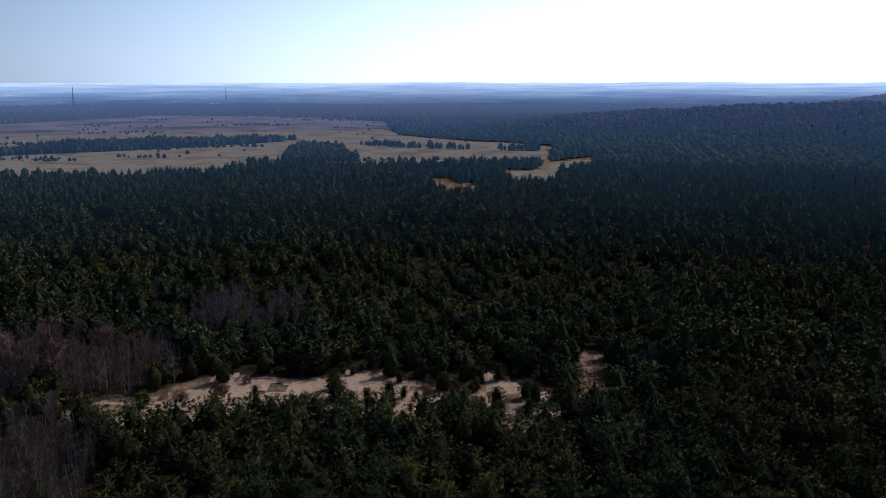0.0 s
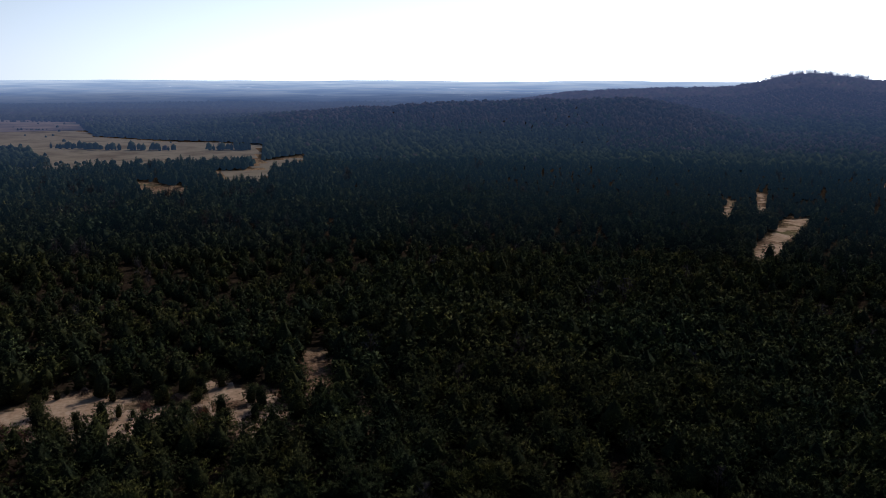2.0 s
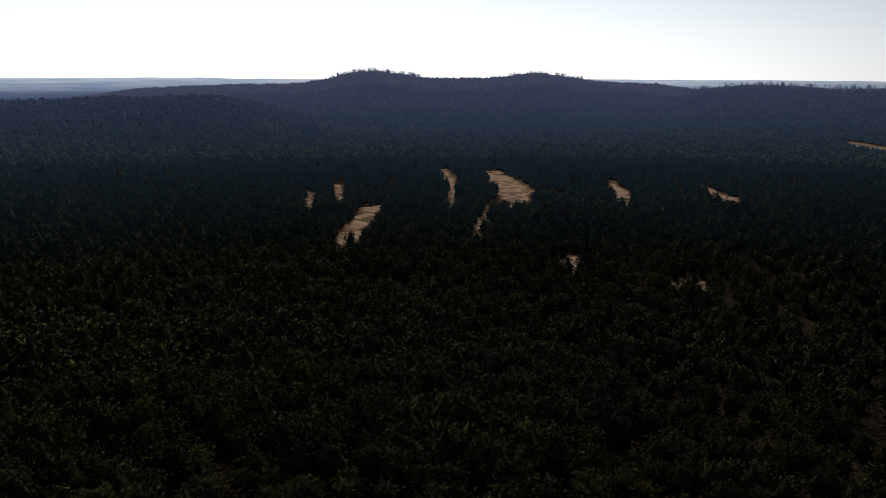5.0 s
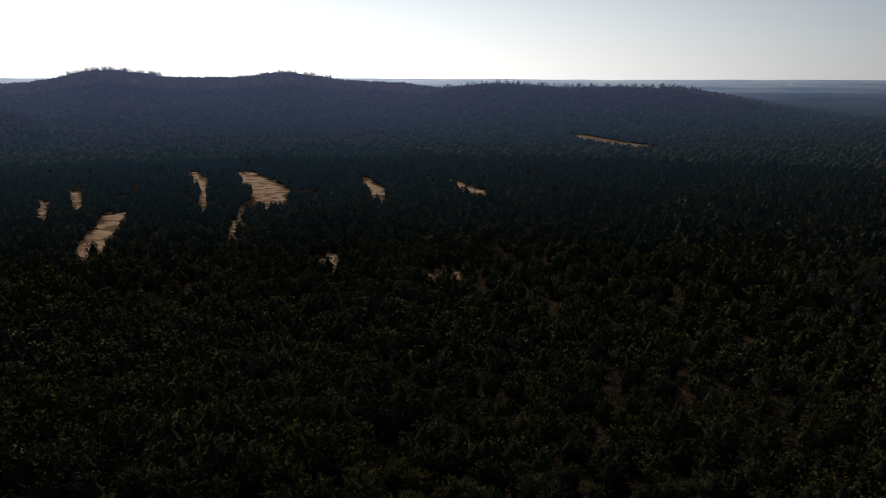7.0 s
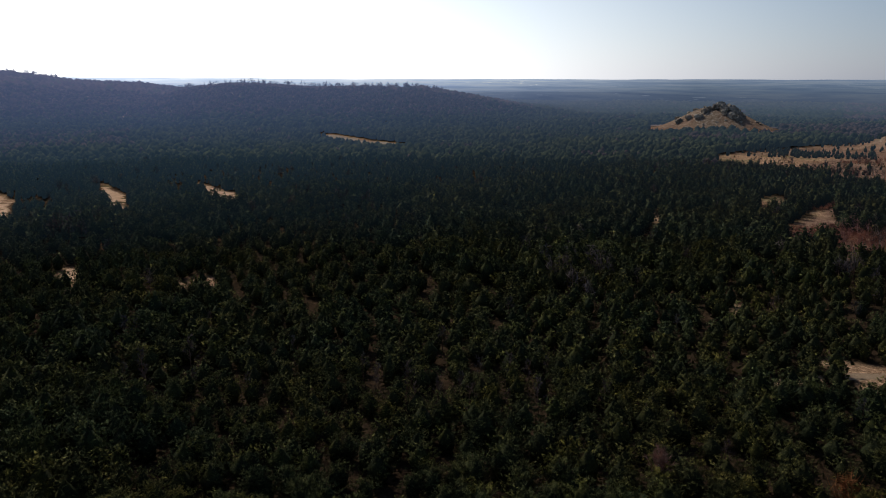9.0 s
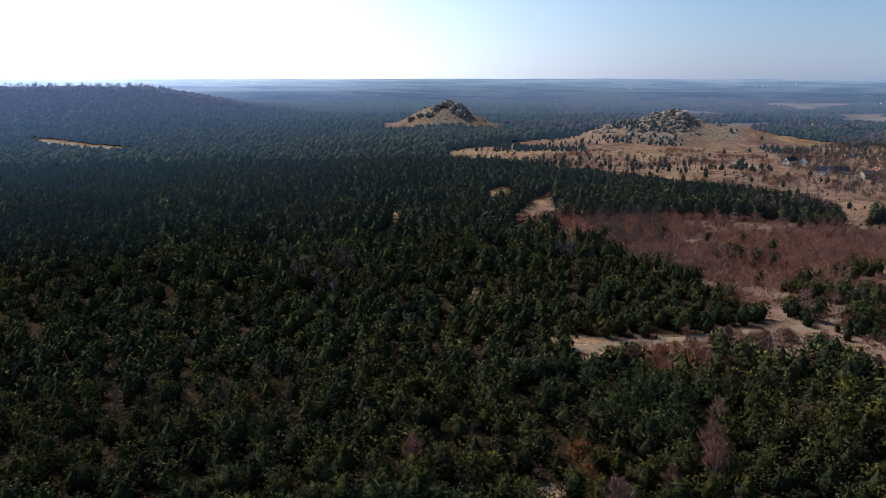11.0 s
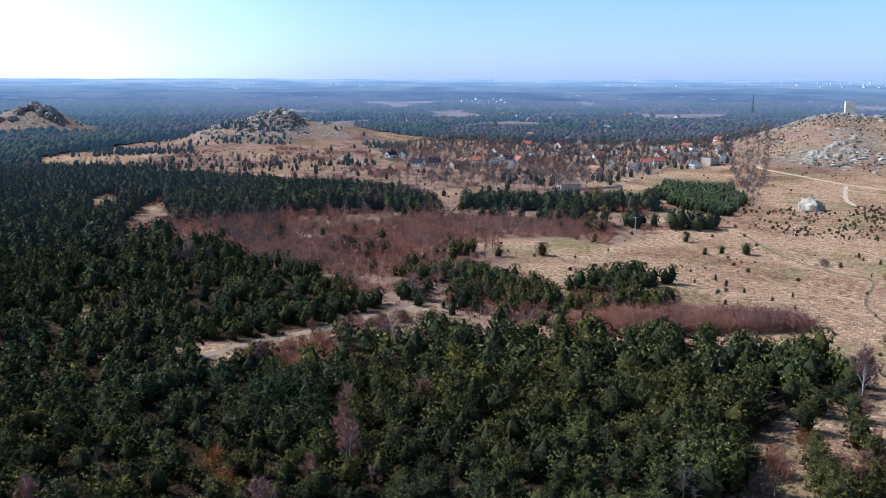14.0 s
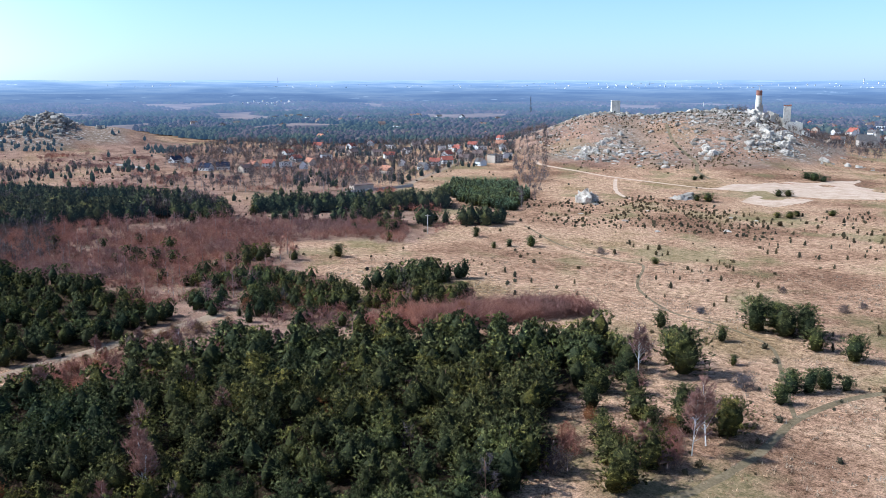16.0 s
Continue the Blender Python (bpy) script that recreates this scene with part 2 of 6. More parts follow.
def painted_haze(m):
    """Painted haze emission, stronger with distance: blue to the south-east, pale violet to the north."""
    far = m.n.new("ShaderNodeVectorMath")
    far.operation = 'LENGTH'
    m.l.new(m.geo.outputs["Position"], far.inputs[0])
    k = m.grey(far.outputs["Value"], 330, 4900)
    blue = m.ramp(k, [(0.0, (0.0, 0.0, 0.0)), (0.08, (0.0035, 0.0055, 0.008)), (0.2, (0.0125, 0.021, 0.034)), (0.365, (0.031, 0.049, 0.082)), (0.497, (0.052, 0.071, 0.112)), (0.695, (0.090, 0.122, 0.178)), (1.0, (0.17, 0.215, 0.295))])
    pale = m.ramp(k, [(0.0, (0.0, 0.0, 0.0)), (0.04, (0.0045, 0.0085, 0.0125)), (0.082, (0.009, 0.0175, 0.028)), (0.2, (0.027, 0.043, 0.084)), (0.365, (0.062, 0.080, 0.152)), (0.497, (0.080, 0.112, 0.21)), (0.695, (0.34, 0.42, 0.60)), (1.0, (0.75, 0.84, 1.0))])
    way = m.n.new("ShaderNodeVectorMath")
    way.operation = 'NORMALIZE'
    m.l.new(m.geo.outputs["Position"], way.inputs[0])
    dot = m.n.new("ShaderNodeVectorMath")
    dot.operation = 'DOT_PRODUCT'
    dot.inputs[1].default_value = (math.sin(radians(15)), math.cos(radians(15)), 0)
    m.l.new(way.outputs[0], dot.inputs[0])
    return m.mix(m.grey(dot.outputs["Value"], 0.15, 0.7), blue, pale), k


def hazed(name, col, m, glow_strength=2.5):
    # far colours darken with distance while emission paints the haze over them
    glow, k = painted_haze(m)
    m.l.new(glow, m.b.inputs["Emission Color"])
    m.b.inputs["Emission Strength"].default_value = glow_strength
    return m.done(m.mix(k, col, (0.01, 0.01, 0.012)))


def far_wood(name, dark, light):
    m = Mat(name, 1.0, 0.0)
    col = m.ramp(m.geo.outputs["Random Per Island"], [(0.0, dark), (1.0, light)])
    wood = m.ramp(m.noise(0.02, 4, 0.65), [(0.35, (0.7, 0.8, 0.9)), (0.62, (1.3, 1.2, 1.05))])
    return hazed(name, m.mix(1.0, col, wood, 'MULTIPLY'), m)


# far needles and twigs carry their haze as emitted colour
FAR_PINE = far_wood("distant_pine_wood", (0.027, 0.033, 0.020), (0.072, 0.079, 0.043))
MID_PINE = foliage("haze_glow_pine", (0.055, 0.060, 0.030), (0.095, 0.100, 0.047), (0.155, 0.153, 0.070), soft=True, hazy=True)
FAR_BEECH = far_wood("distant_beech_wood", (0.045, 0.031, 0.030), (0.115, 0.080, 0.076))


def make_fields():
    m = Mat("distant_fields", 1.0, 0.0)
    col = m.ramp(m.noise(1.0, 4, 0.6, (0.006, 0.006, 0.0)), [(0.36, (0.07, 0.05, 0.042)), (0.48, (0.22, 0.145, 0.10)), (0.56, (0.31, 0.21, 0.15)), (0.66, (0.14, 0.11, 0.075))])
    # field colours with haze added as a glow
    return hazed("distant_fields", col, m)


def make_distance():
    m = Mat("painted_haze_distance", 1.0, 0.0)
    # haze drawn purely as emission; patches and town specks vary its brightness
    glow, k = painted_haze(m)
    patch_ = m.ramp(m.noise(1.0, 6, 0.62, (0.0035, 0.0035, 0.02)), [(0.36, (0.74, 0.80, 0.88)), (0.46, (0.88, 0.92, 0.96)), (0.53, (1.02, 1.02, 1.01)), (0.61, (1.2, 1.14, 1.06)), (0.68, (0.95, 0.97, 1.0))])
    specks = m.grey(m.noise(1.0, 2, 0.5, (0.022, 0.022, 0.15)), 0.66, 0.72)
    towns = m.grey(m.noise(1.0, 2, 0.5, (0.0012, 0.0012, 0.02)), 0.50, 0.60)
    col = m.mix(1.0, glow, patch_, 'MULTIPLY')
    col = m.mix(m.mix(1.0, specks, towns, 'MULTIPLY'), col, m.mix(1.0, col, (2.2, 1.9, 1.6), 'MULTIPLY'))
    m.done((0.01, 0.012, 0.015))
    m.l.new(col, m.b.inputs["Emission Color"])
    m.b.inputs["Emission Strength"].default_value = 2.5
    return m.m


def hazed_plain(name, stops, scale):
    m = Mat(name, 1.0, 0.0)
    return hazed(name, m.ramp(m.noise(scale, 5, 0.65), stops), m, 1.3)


# straw paled by a weaker glow that imitates haze
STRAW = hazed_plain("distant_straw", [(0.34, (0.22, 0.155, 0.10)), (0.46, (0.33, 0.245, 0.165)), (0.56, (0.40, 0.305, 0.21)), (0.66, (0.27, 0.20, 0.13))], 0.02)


# ---- mesh tools ----
def mesh(name, v, f, mats, index=None, smooth=False):
    """A mesh from arrays: v (n, 3), f (m, 3) or (m, 4)."""
    v, f = np.asarray(v, np.float32), np.asarray(f, np.int32)
    soft = v[:, 3:]
    v = np.ascontiguousarray(v[:, :3])
    me = bpy.data.meshes.new(name)
    me.vertices.add(len(v))
    me.vertices.foreach_set("co", v.ravel())
    me.loops.add(f.size)
    me.loops.foreach_set("vertex_index", f.ravel())
    me.polygons.add(len(f))
    me.polygons.foreach_set("loop_start", np.arange(0, f.size, f.shape[1], dtype=np.int32))
    for mt in (mats if isinstance(mats, (list, tuple)) else [mats]):
        me.materials.append(mt)
    if index is not None:
        me.polygons.foreach_set("material_index", np.asarray(index, np.int32))
    me.polygons.foreach_set("use_smooth", np.full(len(f), smooth))
    if soft.shape[1] == 3:
        me.attributes.new("soft", 'FLOAT_VECTOR', 'POINT').data.foreach_set("vector", np.ascontiguousarray(soft).ravel())
    me.update(calc_edges=True)
    me.validate()
    return me


def soften(tpl, mixed=0.45):
    """Adds to a crown's points the direction outward from its middle, for soft shading of needles."""
    v, f = np.asarray(tpl[0], float), np.asarray(tpl[1])
    top = v[:, 2].max()
    n = (v - (0, 0, top * 0.42)) * (1.0, 1.0, 0.75)
    n /= np.linalg.norm(n, axis=1, keepdims=True) + 1e-6
    g = np.cross(v[f[:, 1]] - v[f[:, 0]], v[f[:, 2]] - v[f[:, 0]])
    g /= np.linalg.norm(g, axis=1, keepdims=True) + 1e-9
    g *= np.where((g * n[f[:, 0]]).sum(1) < 0, -1, 1)[:, None]
    for k in range(3):
        n[f[:, k]] += g * mixed
    n /= np.linalg.norm(n, axis=1, keepdims=True) + 1e-6
    # core points get half length, which picks the painted inner-shade colour
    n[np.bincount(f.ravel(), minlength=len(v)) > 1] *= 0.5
    return np.concatenate([v, n], 1), f


def inside(poly, x, y):
    """Which of the points lie in the polygon of the plan."""
    p = np.asarray(poly, float)
    hit = np.zeros(np.shape(x), bool)
    for (x0, y0), (x1, y1) in zip(p, np.roll(p, -1, 0)):
        if y0 != y1:
            hit ^= ((y0 > y) != (y1 > y)) & (x < (x1 - x0) * (y - y0) / (y1 - y0) + x0)
    return hit


def lump(x, y, size, seed=0):
    """Smooth value noise, 0 to 1, with cells of that many metres."""
    u, v = np.asarray(x) / size + 1000.0, np.asarray(y) / size + 1000.0
    i, j = np.floor(u).astype(np.int64), np.floor(v).astype(np.int64)
    a, b = u - i, v - j
    a, b = a * a * (3 - 2 * a), b * b * (3 - 2 * b)

    def rnd(i, j):
        n = (i * 374761393 + j * 668265263 + seed * 974634777) & 0xFFFFFFFF
        n = ((n ^ (n >> 13)) * 1274126177) & 0xFFFFFFFF
        return ((n ^ (n >> 16)) & 0xFFFF) / 65535.0
    return (rnd(i, j) * (1 - a) + rnd(i + 1, j) * a) * (1 - b) + (rnd(i, j + 1) * (1 - a) + rnd(i + 1, j + 1) * a) * b


# ---- the lie of the land: hills as (bearing, crest) tables, bearing clockwise from +y in degrees ----
HILLS = [
    (1250, 260, 380, [(1, 0), (5, 6), (8.3, 15), (13.5, 25), (20, 32), (24, 36), (31.5, 40), (35.6, 26), (39.4, 6), (42, 0)]),
    (2000, 520, 600, [(20, 0), (24, 22), (27.7, 42), (33, 50), (38.2, 56), (41.5, 84), (43.5, 78), (45.8, 67), (50, 67), (53, 81), (56.5, 63), (60.2, 58), (63, 45), (66, 30), (72, 0)]),
    (1800, 420, 500, [(58, 0), (61, 30), (63.9, 50), (66.9, 59), (71.3, 51), (78.5, 50), (81.3, 36), (85.3, 14), (90, 0)]),
    (1240, 55, 90, [(93.2, 0), (94, 5), (94.5, 11), (95.1, 15.5), (95.6, 21), (96.3, 31), (96.9, 34), (97.9, 36), (98.3, 37), (98.7, 33), (99.2, 26), (99.9, 18), (100.8, 10), (101.3, 2), (102, 0)]),
    (1030, 72, 110, [(106, 0), (107.4, 12), (108.2, 16), (109, 20), (109.5, 22.5), (110.8, 28.5), (111.6, 32), (112.3, 36), (112.8, 36), (113.3, 32), (113.8, 25), (114.6, 22), (115.4, 21), (116.7, 20), (117.6, 14), (119.1, 5), (121, 0)]),
    (900, 150, 190, [(138, 0), (141.6, 5), (143.1, 16), (144.7, 24.5), (146, 34), (147.5, 38), (148.9, 38.5), (150.4, 35), (151.8, 38.5), (153.2, 40), (154.9, 41), (156.2, 40.5), (157.3, 37), (159.3, 22), (160.6, 13), (162, 5), (164, 0)]),
]


def bearing(x, y):
    return np.degrees(np.arctan2(x, y))


def land(x, y):
    """Height of the ground."""
    x, y = np.asarray(x, float), np.asarray(y, float)
    r, a = np.hypot(x, y), bearing(x, y)
    a = np.where(a < -100, a + 360, a)
    z = np.zeros_like(r)
    for r0, near, far, table in HILLS:
        t = np.array(table, float)
        crest = np.zeros_like(r)
        for d in (-1.2, -0.6, 0, 0.6, 1.2):
            crest += np.interp(a + d * 0.5, t[:, 0], t[:, 1]) / 5
        w = np.where(r < r0, (r0 - r) / near, (r - r0) / far)
        z = np.maximum(z, crest * np.exp(-np.minimum(w, 6) ** 2 * 1.1))
    rough = np.clip((r - 60) / 400, 0, 1)
    z = z + rough * (lump(x, y, 140, 3) - 0.5) * 2.2 + rough * (lump(x, y, 37, 4) - 0.5) * 0.7
    far = np.clip((r - 2300) / 2500, 0, 1)
    z = z + far ** 1.15 * (66 + 5 * (lump(a * 60, r * 0, 300, 9) - 0.5) + 2 * (lump(a * 60, r * 0, 90, 10) - 0.5))
    return z


FIELD = [(-848, 1307), (-766, 1484), (-640, 1894), (-340, 1822), (-109, 1600), (-61, 1178), (121, 928), (98, 771), (-68, 709), (-134, 710), (-197, 682), (-340, 652), (-425, 648)]
FIELD_BELT = [(-560, 860), (-445, 858), (-421, 960), (-312, 1041), (-185, 1062), (-178, 1062), (-286, 951), (-384, 874), (-433, 834), (-517, 791)]
FIELD_BELT_EAST = [(-104, 995), (-53, 954), (103, 881), (99, 897), (22, 914), (-53, 947), (-104, 992)]
FIELD_MOUND = [(-158, 843), (-162, 964), (-121, 943), (-89, 842), (-74, 780), (-147, 781)]
GLADE = [(49, 696), (80, 705), (90, 767), (143, 814), (124, 703), (86, 642), (75, 587), (45, 602)]
GLADE_STRIP = [(-10, 645), (26, 594), (23, 520), (-7, 560)]
SANDY = [(-81, 173), (-76, 183), (-61, 192), (-53, 198), (-42, 197), (-31, 195), (-23, 203), (-20, 205), (-11, 195), (-4, 191), (14, 197), (28, 187), (25, 157), (16, 162), (10, 169), (-4, 171), (-12, 167), (-20, 171), (-31, 174), (-42, 173), (-56, 164), (-63, 161), (-69, 162)]
SANDY_GAP = [(37, 215), (44, 217), (36, 178), (30, 178)]
CUT_1 = [(241, 293), (313, 355), (330, 355), (293, 318), (243, 279), (213, 259)]
CUT_2 = [(495, 467), (506, 469), (458, 415), (351, 318), (343, 317), (409, 378)]
CUT_3 = [(516, 445), (538, 441), (443, 331), (370, 279), (364, 293), (402, 330)]
CUT_4 = [(330, 283), (370, 313), (376, 312), (305, 257), (267, 230), (248, 218), (274, 242)]
CUT_5 = [(366, 444), (376, 445), (313, 370), (287, 346)]
CUT_6 = [(521, 328), (526, 325), (477, 281), (412, 244), (421, 258)]
CUT_7 = [(544, 269), (535, 256), (489, 213), (422, 185), (425, 200)]
CUT_8 = [(290, 380), (331, 424), (331, 418), (267, 341)]
TRACKSIDE = [(1079, 365), (1040, 319), (949, 246), (922, 193), (836, 176), (851, 226), (961, 324)]
BREAK_1 = [(263, 186), (278, 192), (284, 189), (264, 175), (254, 174), (246, 172)]
BREAK_3 = [(273, 176), (278, 171), (268, 165), (264, 169)]
BREAK_4 = [(269, 142), (278, 132), (266, 127), (258, 135)]
SAND_NEAR_1 = [(131, -28), (127, -39), (133, -42), (137, -37), (136, -33)]
SAND_NEAR_2 = [(130, -41), (128, -47), (136, -50), (140, -46)]
BREAK_2 = [(227, -59), (223, -65), (218, -74), (211, -71), (213, -62), (217, -55)]
HEATH = [(853, -117), (924, -181), (1100, -345), (1129, -379), (1221, -618), (974, -559), (776, -594), (690, -700), (600, -830), (560, -1060), (300, -1230), (0, -1150), (-150, -600), (-60, -200), (-20, -60), (66, -88), (82, -102), (88, -127), (99, -138), (103, -159), (101, -186), (105, -183), (122, -195), (130, -191), (146, -175), (161, -155), (174, -139), (180, -117), (186, -102), (176, -82), (225, -57), (217, -79), (218, -104), (225, -127), (258, -129), (287, -129), (324, -112), (346, -108), (355, -98), (399, -105), (469, -130), (554, -138), (638, -133), (722, -98)]
NOTCH = [(426, -92), (496, -123), (510, -137), (444, -121), (390, -98), (371, -85)]
NOTCH_2 = [(533, -98), (556, -119), (485, -105), (466, -87)]
NOTCH_3 = [(458, -31), (462, -37), (394, -32), (392, -27)]
NOTCH_4 = [(291, -49), (292, -54), (247, -46), (228, -37), (260, -40)]
LITTER_1 = [(43, 183), (46, 184), (40, 156), (37, 156)]
BELT = [(463, -112), (524, -160), (503, -184), (436, -207), (407, -231), (374, -243), (384, -249), (399, -224), (430, -170), (461, -148), (477, -118)]
BELT_WEST = [(417, -115), (417, -159), (408, -194), (394, -221), (382, -241), (403, -256), (444, -249), (497, -236), (559, -222), (619, -199), (690, -150), (720, -98), (555, -120), (508, -141)]
BELT_EAST = [(351, -250), (332, -280), (296, -298), (261, -316), (263, -334), (264, -339), (293, -282), (280, -321), (302, -287), (357, -258)]
GROVE = [(222, -214), (206, -224), (199, -229), (199, -196), (209, -185), (210, -189)]
ROW = [(260, -149), (258, -172), (239, -184), (234, -181), (242, -161), (265, -153)]
MIXED = [(210, -133), (240, -164), (234, -186), (201, -178), (196, -205), (176, -207), (176, -184), (167, -160), (177, -141), (193, -126)]
PLANTATION = [(376, -408), (398, -439), (359, -460), (315, -414), (279, -361), (300, -359), (347, -378)]
BRUSH = [(415, -87), (441, -141), (410, -195), (349, -253), (299, -294), (273, -273), (304, -227), (285, -175), (270, -136), (279, -133), (330, -106)]
BRUSH_EDGE = [(285, -129), (269, -135), (283, -174), (293, -219), (264, -208), (233, -164), (218, -131), (218, -114), (242, -120)]
THICKET_1 = [(-107, 162), (-81, 168), (-68, 157), (-59, 138), (-56, 121), (-82, 121)]
CRAG_BEECHES = [(1086, -110), (1064, -180), (985, -166), (998, -105)]
THICKET_2 = [(-133, 205), (-112, 223), (-88, 218), (-65, 204), (-61, 188), (-81, 181), (-113, 171)]
THICKET_3 = [(-74, 243), (-69, 262), (-44, 252), (-41, 234), (-54, 228), (-69, 229)]
THICKET_4 = [(165, 106), (182, 110), (187, 95), (169, 85), (156, 92)]
FAR_FIELD_1 = [(1080, -1324), (1287, -1621), (1358, -1919), (1165, -1681), (1014, -1385)]
FAR_FIELD_2 = [(1468, -1401), (1611, -1686), (1429, -1661), (1217, -1396), (1234, -1257)]
FAR_FIELD_3 = [(1596, -422), (1647, -517), (1412, -454), (1394, -378)]
BRUSH_BAND = [(174, -154), (157, -174), (137, -216), (139, -222), (151, -220), (171, -188), (180, -162)]
BIRCHES = [(428, -543), (596, -777), (607, -830), (432, -604), (314, -434), (280, -369), (288, -370)]
VILLAGE_TREES = [(635, -352), (529, -350), (475, -381), (404, -389), (463, -510), (458, -581), (688, -903), (743, -820), (766, -684), (858, -572), (797, -449)]


def wider(poly, k):
    """The outline grown about its middle."""
    cx, cy = sum(p[0] for p in poly) / len(poly), sum(p[1] for p in poly) / len(poly)
    return [(cx + (x - cx) * k, cy + (y - cy) * k) for x, y in poly]


CUT_5, CUT_8, CUT_3, CUT_4, TRACKSIDE, BREAK_2, NOTCH_4, SAND_NEAR_1, SAND_NEAR_2, FAR_FIELD_1, FAR_FIELD_2, FAR_FIELD_3 = wider(CUT_5, 1.2), wider(CUT_8, 1.2), wider(CUT_3, 0.9), wider(CUT_4, 0.9), wider(TRACKSIDE, 0.85), wider(BREAK_2, 0.6), wider(NOTCH_4, 0.55), wider(SAND_NEAR_1, 0.6), wider(SAND_NEAR_2, 0.6), wider(FAR_FIELD_1, 0.45), wider(FAR_FIELD_2, 0.4), wider(FAR_FIELD_3, 0.6)
OPEN = [FIELD, GLADE, GLADE_STRIP, SANDY, SANDY_GAP, CUT_1, CUT_2, CUT_3, CUT_4, CUT_5, CUT_6, CUT_7, CUT_8, TRACKSIDE, BREAK_1, BREAK_2, BREAK_3, BREAK_4, HEATH, NOTCH, NOTCH_2, NOTCH_3, NOTCH_4, LITTER_1, SAND_NEAR_1, SAND_NEAR_2, FAR_FIELD_1, FAR_FIELD_2, FAR_FIELD_3]
ROADSIDE = [(205, -70), (207, -95), (210, -120), (214, -140), (190, -152), (165, -142), (178, -110), (176, -82)]
ROW_2 = [(400, -275), (375, -303), (352, -334), (333, -363), (314, -345), (334, -314), (356, -287), (378, -260)]
STANDS = [BELT_WEST, ROW_2, FIELD_BELT, FIELD_BELT_EAST, FIELD_MOUND, BELT, BELT_EAST, GROVE, ROW, MIXED, ROADSIDE]
ROAD_WOODS = [(200, -40), (209, -62), (211, -71), (214, -82), (214, -96), (217, -109), (218, -121), (220, -133), (227, -145), (229, -152)]
START, END = -31.0, 170.0


def off_road(x, y, far):
    ok = np.ones(np.shape(x), bool)
    for (x0, y0), (x1, y1) in zip(ROAD_WOODS, ROAD_WOODS[1:]):
        for u in (0.0, 0.33, 0.67):
            ok &= np.hypot(x - x0 - (x1 - x0) * u, y - y0 - (y1 - y0) * u) > far
    return ok


def wooded(x, y):
    ok = np.ones(np.shape(x), bool)
    for p in OPEN:
        ok &= ~inside(p, x, y)
    for p in STANDS:
        ok |= inside(p, x, y)
    for p in (NOTCH, NOTCH_2, NOTCH_3):
        ok &= ~inside(p, x, y)
    a, r = bearing(x, y), np.hypot(x, y)
    bare_hill = ((a > 93.5) & (a < 101.5) & (r > 1170) & (r < 1400)) | ((a > 106.5) & (a < 120) & (r > 930) & (r < 1160))
    grow = 1 + 9 / np.maximum(r, 1)
    for (x0, y0), (x1, y1) in zip(ROAD_WOODS[2:], ROAD_WOODS[3:]):
        for u in (0.0, 0.5):
            ok = ok & (np.hypot(x * grow - x0 - (x1 - x0) * u, y * grow - y0 - (y1 - y0) * u) > 6.0)
    far_fields = (a > 112) & (a < 168) & (r > 1250) & (lump(x * 0.7 + y * 0.3, y, 100, 41) > 0.66)
    return ok & ~bare_hill & ~far_fields


def bareness(x, y):
    """How far a wood is of leafless trees, 0 to 1."""
    z, r, a = land(x, y), np.hypot(x, y), bearing(x, y)
    v = np.clip((z - 8) / 12, 0, 1) * 0.85 * (r > 1000)
    v = v + np.where(lump(x, y, 45, 21) > 0.9, 0.4, 0) * (r > 170) + 0.012
    v = v + 0.5 * ((a > 30) & (a < 60) & (r > 860) & (r < 1150) & (lump(x, y, 90, 23) > 0.4))
    v = v + 0.75 * ((a > 105) & (a < 165) & (r > 900) & (lump(x, y, 90, 25) > 0.45)) + 0.6 * ((a > 100) & (a < 112) & (r > 1150) & (r < 1400))
    for p in (THICKET_1, THICKET_2, THICKET_3, THICKET_4):
        v = np.where(inside(p, x, y), 0.6 if p is THICKET_4 else 0.88, v)
    v = np.where(inside(CRAG_BEECHES, x, y), 0.85, v)
    return np.where(inside(PLANTATION, x, y), 0, v)


def sheet(r0, r1, rings, step, back=None):
    """A ring of ground between two radii, as a grid in bearing and distance; back: a coarser step behind the view."""
    rr = r0 * (r1 / r0) ** np.linspace(0, 1, rings)
    if back:
        rr[0] = 0.3
    aa = np.arange(-40, 180.001, step)
    aa = np.radians(np.concatenate([aa, np.arange(180 + (back or step), 320.001, back or step)]))
    R, A = np.meshgrid(rr, aa, indexing="ij")
    x, y = R * np.sin(A), R * np.cos(A)
    n = len(aa)
    i = np.arange(rings - 1)[:, None] * n + np.arange(n - 1)
    return x.ravel(), y.ravel(), np.stack([i, i + n, i + n + 1, i + 1], -1).reshape(-1, 4)


gx, gy, gf = sheet(60, 4950, 180, 0.6, 5.0)
ground = tagged(new("ground", mesh("ground", np.stack([gx, gy, land(gx, gy)], 1), gf[:, ::-1], GROUND, smooth=True)), "dry straw-coloured grassland and forest floor reaching the horizon", "ground", kind="structure")
# mask under the woods for the floor's brown and its painted shade
shaded_litter = ground.data.attributes.new("shaded_litter", 'FLOAT', 'POINT')
shaded_litter.data.foreach_set("value", (wooded(gx, gy) & ~inside(MIXED, gx, gy) & ~inside(ROADSIDE, gx, gy)).astype(np.float32))
weed = ground.data.attributes.new("weed", 'FLOAT', 'POINT')
MEADOW = [(440, -100), (620, -130), (760, -160), (900, -300), (900, -480), (700, -560), (520, -480), (400, -380), (280, -330), (260, -260), (300, -220)]
